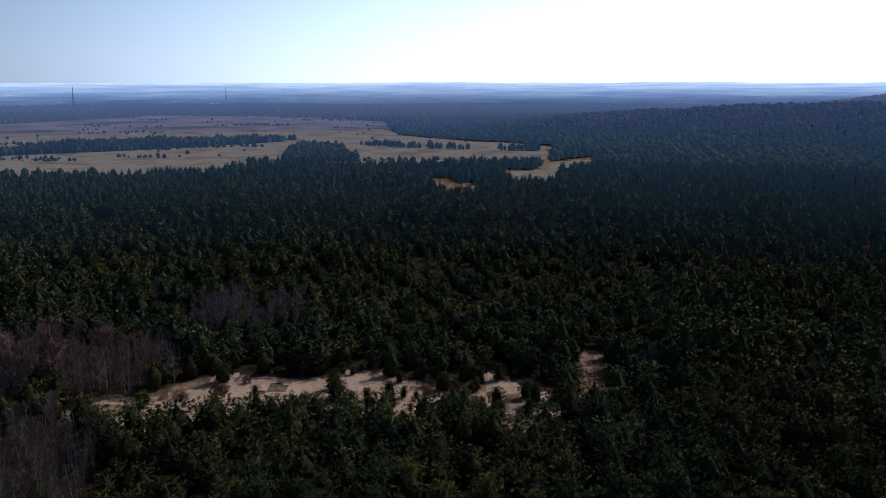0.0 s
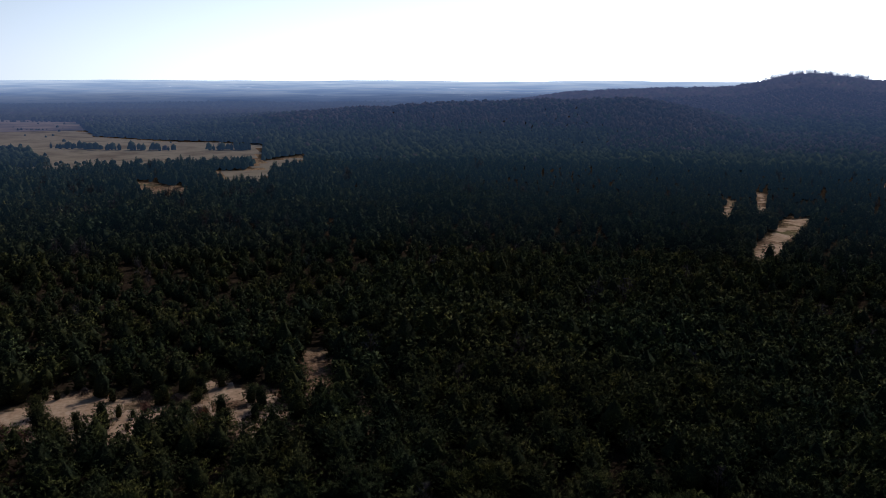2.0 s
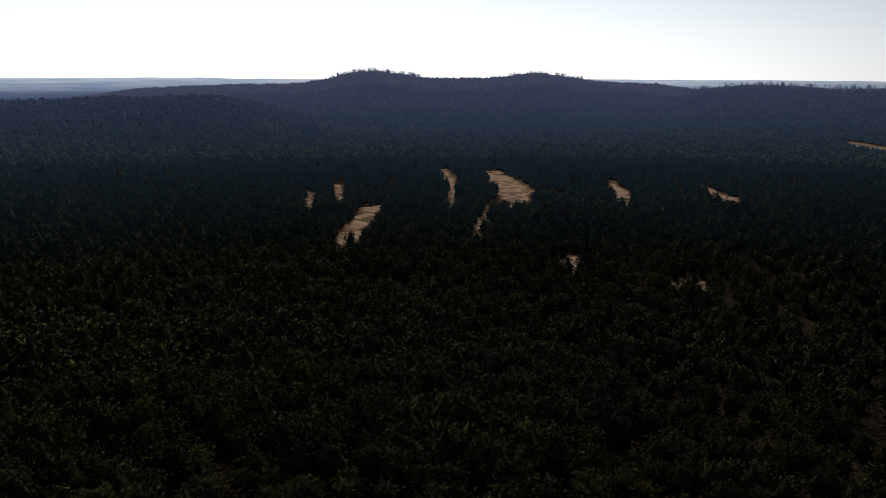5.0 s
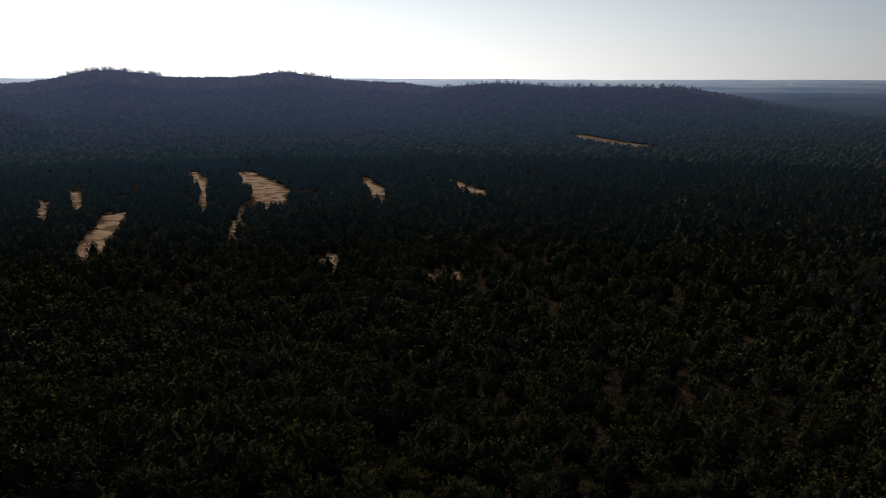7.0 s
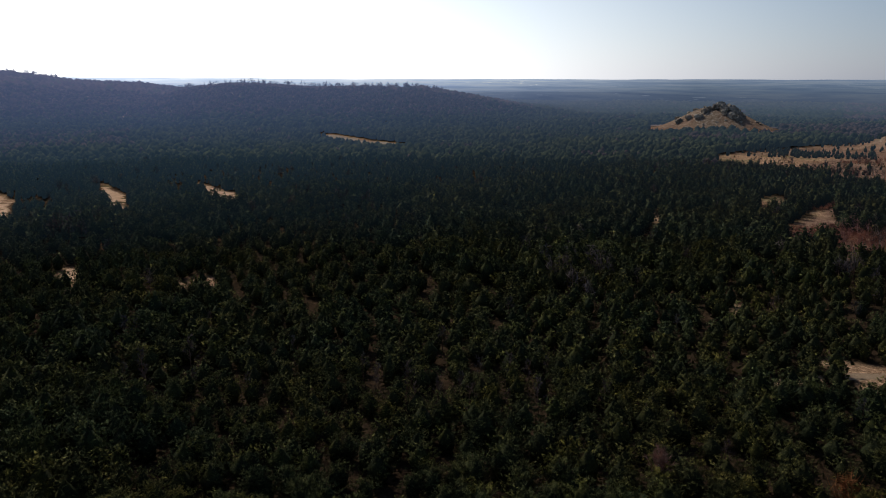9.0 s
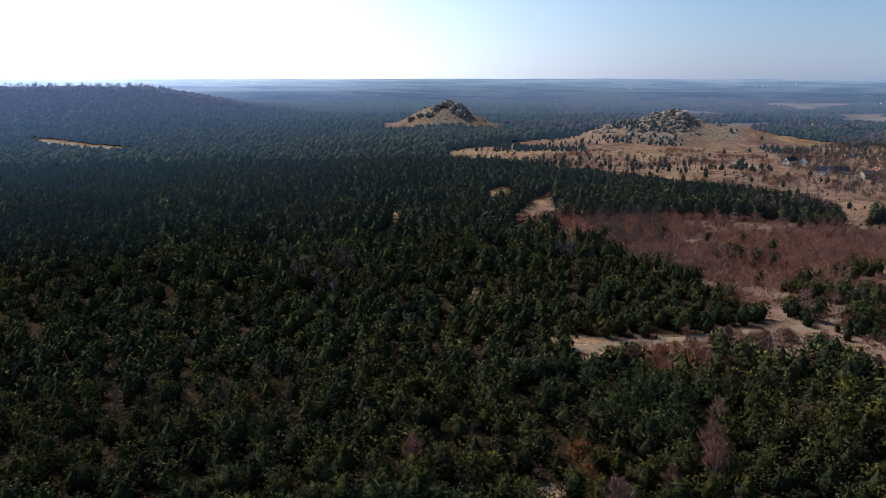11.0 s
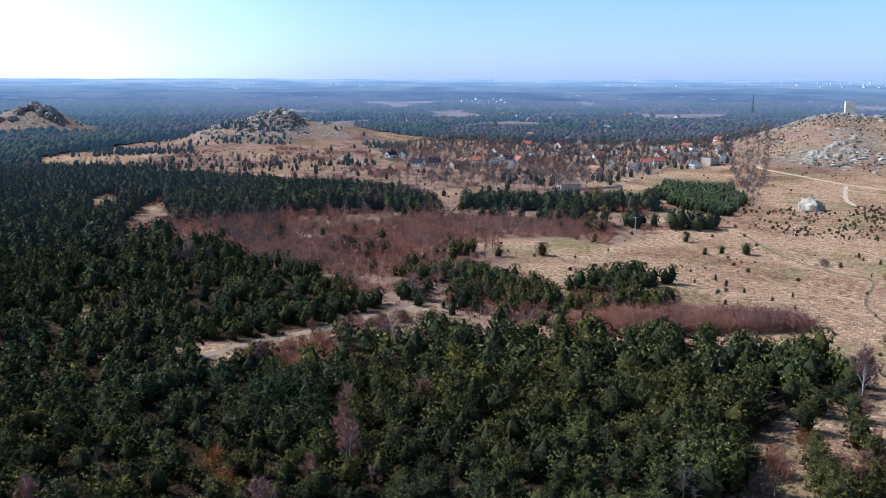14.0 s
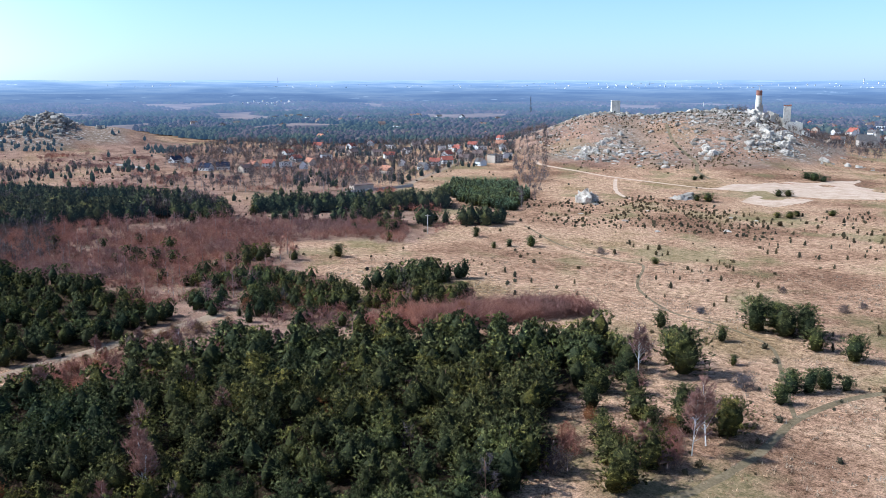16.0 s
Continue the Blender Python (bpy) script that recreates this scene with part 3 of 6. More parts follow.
weed.data.foreach_set("value", np.where(inside(MEADOW, gx + 60 * (lump(gx, gy, 40, 15) - 0.5), gy + 60 * (lump(gx, gy, 40, 16) - 0.5)), 0.4 + 0.4 * (lump(gx, gy, 60, 17) > 0.4), np.where((bearing(gx, gy) > 93) & (bearing(gx, gy) < 119) & (np.hypot(gx, gy) > 880) & (np.hypot(gx, gy) < 1420), 0.7, np.where((bearing(gx, gy) > 140) & (bearing(gx, gy) < 164) & (land(gx, gy) > 4), 0.25 + 0.6 * lump(gx, gy, 35, 18), np.where(inside(MIXED, gx, gy) | inside(ROADSIDE, gx, gy) | inside(BRUSH, gx, gy) | inside(BRUSH_EDGE, gx, gy), 0.45 + 0.5 * lump(gx, gy, 14, 19), 0)))).astype(np.float32))

stony = ground.data.attributes.new("stony", 'FLOAT', 'POINT')
ga, gr, gz0 = bearing(gx, gy), np.hypot(gx, gy), land(gx, gy)
bare_crag = ((ga > 93.5) & (ga < 101.5) & (gr > 1120) & (gr < 1400) & (gz0 > 6)) | ((ga > 106.5) & (ga < 117) & (gr > 900) & (gr < 1160) & (gz0 > 6))
castle_hill = (ga > 141) & (ga < 163) & (gr > 640) & (gr < 1050) & (gz0 > 5)
stony.data.foreach_set("value", np.where(bare_crag, np.clip(0.9 * lump(gx, gy, 25, 35) + 0.08 + 0.35 * ((ga > 111) & (ga < 113.6)), 0, 0.8), np.where(castle_hill, np.clip(1.5 * lump(gx, gy, 30, 36) - 0.38, 0, 0.75), 0)).astype(np.float32))


# ---- trees as arrays of triangles ----
def tufts(rng, c, out, n, length, width):
    """Needle tufts: n ragged leaves lying like shingles round each centre c, turned along out."""
    k = len(c)
    d = rng.normal(size=(k, n, 3)) * 0.48 + out[:, None] / (np.linalg.norm(out, axis=1)[:, None, None] + 1e-6)
    d /= np.linalg.norm(d, axis=2, keepdims=True)
    s = np.cross(d, rng.normal(size=(k, n, 3)))
    s /= np.linalg.norm(s, axis=2, keepdims=True) + 1e-6
    t = np.cross(d, s) + d * rng.uniform(0.0, 0.7, (k, n, 1))
    ln = length * rng.uniform(0.7, 1.3, (k, n, 1))
    m = c[:, None] + d * length * 0.35
    v = np.stack([m - t * ln * 0.4 + s * width, m - t * ln * 0.4 - s * width, m + t * ln * 0.6], 2).reshape(-1, 3)
    return v, np.arange(k * n * 3).reshape(-1, 3)


def sprigs(rng, c, n, length, width):
    """Bare twigs: thin slivers that rise and spread from each centre c."""
    k = len(c)
    d = rng.normal(size=(k, n, 3)) * 0.75 + (0, 0, 0.6)
    s = np.cross(d, rng.normal(size=(k, n, 3)))
    s /= np.linalg.norm(s, axis=2, keepdims=True) + 1e-6
    d = d * length * rng.uniform(0.5, 1.2, (k, n, 1))
    c = c[:, None] + rng.normal(size=(k, n, 3)) * length * 0.2
    v = np.stack([c - d * 0.4 + s * width, c - d * 0.4 - s * width, c + d * 0.6], 2).reshape(-1, 3)
    return v, np.arange(k * n * 3).reshape(-1, 3)


def rod(p, q, r0, r1, sides=3):
    """A tapered rod."""
    p, q = np.asarray(p, float), np.asarray(q, float)
    d = (q - p) / np.linalg.norm(q - p)
    u = np.cross(d, (1, 0, 0) if abs(d[0]) < 0.8 else (0, 1, 0))
    u /= np.linalg.norm(u)
    w = np.cross(d, u)
    a = np.arange(sides) * 2 * np.pi / sides
    ring = np.cos(a)[:, None] * u + np.sin(a)[:, None] * w
    v = np.concatenate([p + ring * r0, q + ring * r1])
    i = np.arange(sides)
    j = (i + 1) % sides
    return v, np.concatenate([np.stack([i, j, j + sides], 1), np.stack([i, j + sides, i + sides], 1)])


def join(parts):
    vs, fs, n = [], [], 0
    for v, f in parts:
        vs.append(v)
        fs.append(np.asarray(f) + n)
        n += len(v)
    return np.concatenate(vs), np.concatenate(fs)


def blob(rng, rx, rz, z, sides, rings, rough):
    """A closed lumpy crown core."""
    u = (np.arange(rings) + 1) / (rings + 1)
    a = np.arange(sides) * 2 * np.pi / sides
    pts = [(0, 0, z - rz)]
    for k, t in enumerate(u):
        th = np.pi * t
        for b in a + k * 0.6:
            e = 1 + rng.uniform(-rough, rough)
            pts.append((rx * np.sin(th) * np.cos(b) * e, rx * np.sin(th) * np.sin(b) * e, z - rz * np.cos(th) * e))
    pts.append((0, 0, z + rz))
    f = []
    for i in range(sides):
        j = (i + 1) % sides
        f.append((0, 1 + j, 1 + i))
        for k in range(rings - 1):
            b, c = 1 + k * sides, 1 + (k + 1) * sides
            f += [(b + i, b + j, c + j), (b + i, c + j, c + i)]
        b = 1 + (rings - 1) * sides
        f.append((b + i, b + j, len(pts) - 1))
    return np.array(pts), np.array(f)


def needles(rng, c, out, n, length, width):
    """Needle brushes: n slender blades that fan out and upward from each centre c."""
    k = len(c)
    d = rng.normal(size=(k, n, 3)) * 0.52 + out[:, None] / (np.linalg.norm(out, axis=1)[:, None, None] + 1e-6)
    d /= np.linalg.norm(d, axis=2, keepdims=True)
    s = np.cross(d, rng.normal(size=(k, n, 3)))
    s /= np.linalg.norm(s, axis=2, keepdims=True) + 1e-6
    ln = length * rng.uniform(0.65, 1.3, (k, n, 1))
    m = c[:, None] + rng.normal(size=(k, n, 3)) * length * 0.22
    v = np.stack([m - d * ln * 0.3 + s * width, m - d * ln * 0.3 - s * width, m + d * ln * 0.7], 2).reshape(-1, 3)
    return v, np.arange(k * n * 3).reshape(-1, 3)


def dome(t):
    """The reach of a pine's boughs by height: widest at a third, rounded at the top."""
    return np.minimum(1, 0.72 + t) * np.sqrt(np.clip(1 - (np.maximum(t - 0.3, 0) / 0.74) ** 2, 0.02, 1))


def pine(seed, boughs, brushes, leaves, length, width, limbs=0, low=0.3, full=3.9, sides=7, rings=4, core=0.5, inner=0.42):
    """A bushy Scots pine 10 m high: (trunk and limbs), (crown of needle brushes along rising boughs round a heart
    coloured as shade).
    """
    rng = np.random.default_rng(seed)
    wood = [rod((0, 0, -0.4), (0.1, 0.05, 9.3), 0.16, 0.03, 5 if limbs else 3)]
    fat = rng.uniform(0.85, 1.12)
    skew, turn = rng.normal(size=2) * 0.35, rng.uniform(0, 6.28)
    t = ((np.arange(boughs) + rng.random(boughs)) / boughs) ** 0.9
    ang = turn + np.arange(boughs) * 2.39996 + rng.normal(size=boughs) * 0.35
    reach = full * fat * dome(t) * rng.uniform(0.7, 1.1, boughs)
    rise = reach * (0.18 + 0.35 * t)
    foot = low + (8.9 - low) * t
    u = np.linspace(inner, 1.0, brushes)[None] + rng.normal(size=(boughs, brushes)) * 0.05
    sway = ang[:, None] + rng.normal(size=(boughs, brushes)) * 0.2
    c = np.stack([np.cos(sway) * reach[:, None] * u + (skew[0] * t)[:, None], np.sin(sway) * reach[:, None] * u + (skew[1] * t)[:, None], foot[:, None] + rise[:, None] * u ** 1.6], 2)
    o = np.stack([np.cos(sway) * (0.75 - 0.35 * t[:, None]), np.sin(sway) * (0.75 - 0.35 * t[:, None]), 0.35 + 0.6 * t[:, None] + 0 * u], 2)
    for k in range(limbs):
        i = int(rng.integers(0, boughs))
        wood.append(rod((0, 0, max(0.5, foot[i] - 0.2)), c[i, -1], 0.05, 0.012))
    a = np.arange(sides) * 2 * np.pi / sides
    heart, lobes = [(0, 0, 0.15)], rng.integers(3, 6)
    for k in range(rings):
        h = k / rings
        w = full * fat * core * dome(h) * (1 + rng.uniform(-0.2, 0.14, sides) + 0.1 * np.sin(lobes * a + turn + 5 * h))
        heart += [(np.cos(b) * e + skew[0] * h, np.sin(b) * e + skew[1] * h, 0.6 + 8.3 * h + rng.uniform(-0.3, 0.3)) for b, e in zip(a + 0.4 * k, w)]
    heart.append((skew[0], skew[1], 9.1))
    f = []
    for i in range(sides):
        j = (i + 1) % sides
        f.append((0, 1 + j, 1 + i))
        for k in range(rings - 1):
            b, e = 1 + k * sides, 1 + (k + 1) * sides
            f += [(b + i, b + j, e + j), (b + i, e + j, e + i)]
        f.append((len(heart) - 1 - sides + i, len(heart) - 1 - sides + j, len(heart) - 1))
    c = np.concatenate([c.reshape(-1, 3), [(skew[0], skew[1], 9.0), (skew[0], skew[1], 9.5)]])
    o = np.concatenate([o.reshape(-1, 3), [(0, 0, 1), (0, 0, 1)]])
    return join(wood), join([(np.array(heart), np.array(f)), needles(rng, c, o, leaves, length, width)])


def bare(seed, limbs, twigs, tall=9.0, spread=2.0, thin=0.028, stems=1):
    """A leafless broadleaf tree: (trunk and limbs), (twigs)."""
    rng = np.random.default_rng(seed)
    wood, tv = [], []
    for s in range(stems):
        lean = rng.normal(size=2) * (0.06 if stems == 1 else 0.14)
        top = np.array([lean[0] * tall, lean[1] * tall, tall])
        wood.append(rod((0, 0, -0.3), top, 0.13, 0.02, 4))
        for k in range(limbs):
            t = rng.uniform(0.22, 0.95)
            p = top * t
            a = rng.uniform(0, 2 * np.pi)
            ln = spread * (1.15 - t) * rng.uniform(0.7, 1.3)
            q = p + np.array([np.cos(a) * ln, np.sin(a) * ln, ln * rng.uniform(0.7, 1.6)])
            wood.append(rod(p, q, 0.05 * (1.2 - t), 0.012))
            for w in range(twigs):
                u = rng.uniform(0.25, 1)
                b = p + (q - p) * u
                d = rng.normal(size=3) * 0.7 + np.array([np.cos(a) * 0.5, np.sin(a) * 0.5, 0.9])
                d *= rng.uniform(0.5, 1.1) * spread * 0.42 / np.linalg.norm(d)
                side = np.cross(d, rng.normal(size=3))
                side *= thin / np.linalg.norm(side)
                tv += [b - side, b + side, b + d]
    return join(wood), (np.array(tv), np.arange(len(tv)).reshape(-1, 3))


def bush(seed, clouds, leaves, stems, tall, spread, thin):
    """A leafless shrub: stems and a haze of short twigs."""
    rng = np.random.default_rng(seed)
    tv = []
    for s in range(stems):
        b = np.array([*(rng.normal(size=2) * spread * 0.25), -0.1])
        d = np.array([*(b[:2] * 0.9 + rng.normal(size=2) * spread * 0.25), tall * rng.uniform(0.5, 0.95)])
        side = np.cross(d, rng.normal(size=3))
        side *= thin / np.linalg.norm(side)
        tv += [b - side, b + side, b + d]
    c = rng.normal(size=(clouds, 3))
    c = c / np.linalg.norm(c, axis=1, keepdims=True) * np.sqrt(rng.uniform(0.2, 1, (clouds, 1)))
    c[:, 2] = np.abs(c[:, 2])
    c = c * (spread * 0.6, spread * 0.6, tall * 0.72) + (0, 0, tall * 0.12)
    tw = sprigs(rng, c, leaves, tall * 0.42, thin)
    return join([(np.array(tv), np.arange(len(tv)).reshape(-1, 3)), tw])


def strew(tpl, x, y, z, size, rng, tall=None):
    """Copies of one template as one array of triangles."""
    v, f = soften(tpl)
    a = rng.uniform(0, 2 * np.pi, len(x))
    ca, sa = np.cos(a)[:, None], np.sin(a)[:, None]
    s = size[:, None]
    t = s if tall is None else tall[:, None]
    out = np.stack([(v[:, 0] * ca - v[:, 1] * sa) * s + x[:, None], (v[:, 0] * sa + v[:, 1] * ca) * s + y[:, None], v[:, 2] * t + z[:, None], v[:, 3] * ca - v[:, 4] * sa, v[:, 3] * sa + v[:, 4] * ca, v[:, 5] + 0 * t], 2)
    return out.reshape(-1, 6), (f[None] + (np.arange(len(x)) * len(v))[:, None, None]).reshape(-1, 3)


def grid(spacing, r0, r1, rng):
    """Jittered points in the fan of the plan between two radii."""
    k = int(r1 / spacing) + 1
    i = np.arange(-k, k + 1) * spacing
    x, y = [g.ravel() for g in np.meshgrid(i, i)]
    x, y = x + rng.uniform(-0.48, 0.48, x.size) * spacing, y + rng.uniform(-0.48, 0.48, y.size) * spacing
    r, a = np.hypot(x, y), bearing(x, y)
    a = np.where(a < -100, a + 360, a)
    ok = (r > r0) & (r < r1) & (a > START) & (a < END)
    return x[ok], y[ok]


def stuff(name, label, parts, mats, category="forest", smooth=False):
    """One object of many trees; parts: (vertices, triangles, slot)."""
    v, f = join([(p[0], p[1]) for p in parts])
    idx = np.concatenate([np.full(len(p[1]), p[2]) for p in parts])
    return tagged(new(name, mesh(name, v, f, mats, idx, smooth)), label, category, kind="stuff")


# ---- near pines: the closest ones are trees of their own ----
def part(name, data, parent, label=""):
    ob = new(name, data)
    ob.parent = parent
    return tagged(ob, label)


def thing(name, label, category, group="", where=None):
    ob = tagged(new(name), label, category, group)
    if where is not None:
        ob.matrix_world = where
    return ob


def stand(x, y, turn=0.0, size=1.0, sink=0.0, tall=None):
    return pose(x, y, float(land(x, y)) - sink, 0, 0, turn) @ Matrix.Diagonal((size, size, tall or size, 1))


def place(ob, m):
    """A copy of a thing at the pose m, which may hold a size."""
    c = copy_thing(ob, m)
    c.matrix_basis = m
    return c


rng = np.random.default_rng(11)
FINE = []
for i in range(6):
    w, c = pine(140 + i, 70, 4, 5, 0.66, 0.11, 10, core=0.46)
    FINE.append((mesh("pine_trunk", *w, PINE_BARK), mesh("pine_crown", *soften(c), NEEDLE)))


def pine_tree(k, m, label, group):
    t = thing("pine_tree", label, "tree", group, m)
    part("trunk", FINE[k][0], t)
    part("crown", FINE[k][1], t)
    return t


NEAR = [pine(40 + i, 66, 2, 5, 0.66, 0.14, 0, 0.3, 3.9, 6, 2, 0.54, 0.66) for i in range(6)]
CLOSE = [pine(70 + i, 50, 1, 4, 0.9, 0.26, 0, 0.3, (3.5, 3.9, 3.7, 4.1)[i], 6, 2, 0.6, 0.88)[1] for i in range(4)]
DIM = [pine(75 + i, 28, 1, 3, 1.1, 0.38, 0, 0.3, (3.4, 3.8, 3.6, 4.0)[i], 5, 2, 0.64, 0.86)[1] for i in range(4)]
MID = [pine(80 + i, 13, 1, 2, 1.45, 0.45, 0, 0.3, (3.4, 3.8, 3.6, 4.0)[i], 5, 2, 0.6)[1] for i in range(4)]
x, y = grid(5.6, 92, 255, rng)
ok = wooded(x, y) & (lump(x, y, 15, 5) > 0.04) & ~((inside(MIXED, x, y) | inside(ROADSIDE, x, y)) & (lump(x, y, 9, 6) < 0.47))
x, y = x[ok], y[ok]
leafless = rng.random(len(x)) < bareness(x, y)
size = rng.uniform(0.82, 1.3, len(x)) * (0.72 + 0.3 * lump(x, y, 60, 7) + 0.28 * lump(x, y, 26, 8)) * np.where(inside(MIXED, x, y), 0.7, 1.0) * np.where(lump(x, y, 120, 45) > 0.5, 1.06, 0.86)
order = np.argsort(np.where(leafless, 9e9, np.hypot(x, y)) - np.where((np.hypot(x, y) > 118), 0, -500))
own = order[:240]
kind = rng.integers(0, 6, len(x))
for i in own:
    pine_tree(int(kind[i]), stand(x[i], y[i], rng.uniform(0, 360), size[i], 0, size[i] * 0.72), "bushy dark green pine in a dense wood", "pines of the near wood")
mine = np.zeros(len(x), bool)
mine[own] = True
parts = []
for k in range(6):
    s = (kind == k) & ~leafless & ~mine & (np.hypot(x, y) > 190)
    parts.append((*strew(CLOSE[k % 4], x[s], y[s], land(x[s], y[s]), size[s], rng, size[s] * rng.uniform(0.6, 0.8, s.sum())), 0))
    s = (kind == k) & ~leafless & ~mine & (np.hypot(x, y) <= 190)
    z = land(x[s], y[s])
    w, c = NEAR[k]
    parts += [(*strew(w, x[s], y[s], z, size[s], rng, size[s] * 0.72), 1), (*strew(c, x[s], y[s], z, size[s], rng, size[s] * 0.72), 0)]
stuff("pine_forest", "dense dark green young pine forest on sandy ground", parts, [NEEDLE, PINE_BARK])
BARE = [bare(5 + i, 16, 15, 7.5, 2.2, 0.045) for i in range(3)]
s = leafless
z = land(x[s], y[s])
w, c = BARE[0]
stuff("birch_wood", "leafless grey-brown birches scattered among the pines", [(*strew(w, x[s], y[s], z, size[s], rng), 1), (*strew(c, x[s], y[s], z, size[s], rng), 0)], [TWIG, PINE_BARK])

x, y = grid(2.7, 100, 260, rng)
s = inside(THICKET_1, x, y) & (rng.random(len(x)) < 0.8)
x, y = x[s], y[s]
w, c = BARE[1]
sz = rng.uniform(0.5, 1.0, len(x))
stuff("birch_wood", "dense thicket of leafless grey-violet saplings", [(*strew(w, x, y, land(x, y), sz, rng), 1), (*strew(c, x, y, land(x, y), sz, rng), 0)], [TWIG, GREY_BARK])

x, y = grid(3.6, 160, 270, rng)
s = (inside(THICKET_2, x, y) | inside(THICKET_3, x, y)) & ~inside(SANDY, x, y) & (lump(x, y, 14, 26) > 0.3)
x, y = x[s], y[s]
w, c = BARE[2]
sz = rng.uniform(0.7, 1.35, len(x))
stuff("birch_wood", "leafless violet-brown birches at the edge of a sandy clearing", [(*strew(w, x, y, land(x, y), sz, rng), 1), (*strew(c, x, y, land(x, y), sz, rng), 0)], [TWIG_VIOLET, GREY_BARK])

# middle wood
x, y = grid(6.1, 255, 720, rng)
ok = wooded(x, y) & (lump(x, y, 21, 5) > 0.1)
x2, y2 = grid(5.0, 255, 1050, rng)
ok2 = wooded(x2, y2) & np.any([inside(p, x2, y2) for p in STANDS], 0) & (lump(x2, y2, 11, 6) > np.where(inside(MIXED, x2, y2), 0.48, 0.25))
x, y = np.concatenate([x[ok], x2[ok2]]), np.concatenate([y[ok], y2[ok2]])
leafless = rng.random(len(x)) < bareness(x, y)
size = rng.uniform(0.75, 1.15, len(x)) * (0.72 + 0.3 * lump(x, y, 60, 7) + 0.25 * lump(x, y, 26, 8)) * np.where(lump(x, y, 120, 45) > 0.5, 1.12, 0.82)
parts, hazy = [], []
kind = rng.integers(0, 4, len(x))
young = inside(PLANTATION, x, y)
r = np.hypot(x, y)
edge = r + rng.uniform(-60, 60, len(r))
for k in range(4):
    for tpl, zone, into in ((CLOSE[k], r < 340, parts), (DIM[k], (r >= 340) & (edge < 500), hazy), (MID[k], edge >= 500, hazy)):
        s = (kind == k) & ~leafless & ~young & zone
        into.append((*strew(tpl, x[s], y[s], land(x[s], y[s]), size[s], rng, size[s] * rng.uniform(0.62, 0.92, s.sum())), 0))
stuff("pine_forest", "dense dark green pine forest stretching over the plain", parts, [NEEDLE])
# from 340 m outward the pines' own material glows as painted haze
stuff("haze_glow_pine_wood", "dark pine forest with painted haze glow", hazy, [MID_PINE])
px, py = grid(2.9, 400, 640, rng)
s = inside(PLANTATION, px + 10 * (lump(px, py, 9, 87) - 0.5), py + 10 * (lump(px, py, 9, 88) - 0.5))
px, py = px[s], py[s]
stuff("young_pine_stand", "close-planted light green young pines in a block", [(*strew(MID[0], px, py, land(px, py), rng.uniform(0.45, 0.62, len(px)), rng, rng.uniform(0.44, 0.54, len(px))), 0)], [NEEDLE_YOUNG])
BARE_MID = []
for i in range(2):
    r2 = np.random.default_rng(110 + i)
    cc = r2.normal(size=(17, 3))
    cc = cc / np.linalg.norm(cc, axis=1, keepdims=True) * r2.uniform(0.5, 1, (17, 1)) * (1.9, 1.9, 3.0)
    BARE_MID.append((rod((0, 0, -0.3), (0, 0, 7.5), 0.16, 0.04), sprigs(r2, cc + (0, 0, 5.4), 4, 2.0, 0.1)))
w, c = BARE_MID[0]
s = leafless
z = land(x[s], y[s])
stuff("birch_wood", "leafless grey-brown trees among the far pines", [(*strew(w, x[s], y[s], z, size[s], rng), 1), (*strew(c, x[s], y[s], z, size[s], rng), 0)], [TWIG, PINE_BARK])

# far wood, out to the hills, all of it glowing with painted haze
def crown(seed, r, h, sides, rings):
    """A far tree: a lumpy rounded crown, open below."""
    r2 = np.random.default_rng(seed)
    a = np.arange(sides) * 2 * np.pi / sides
    v, f = [], []
    for k in range(rings):
        e = r * (1.0, 0.78)[k] * r2.uniform(0.75, 1.2, sides)
        v.append(np.stack([np.cos(a + k * 0.5) * e, np.sin(a + k * 0.5) * e, h * (0.15, 0.66)[k] * r2.uniform(0.8, 1.2, sides)], 1))
    i = np.arange(sides)
    j = (i + 1) % sides
    if rings == 2:
        f += [np.stack([i, j, j + sides], 1), np.stack([i, j + sides, i + sides], 1)]
    b = (rings - 1) * sides
    f.append(np.stack([i + b, j + b, i * 0 + rings * sides], 1))
    return np.concatenate(v + [[(r2.normal() * 0.2, r2.normal() * 0.2, h)]]), np.concatenate(f)


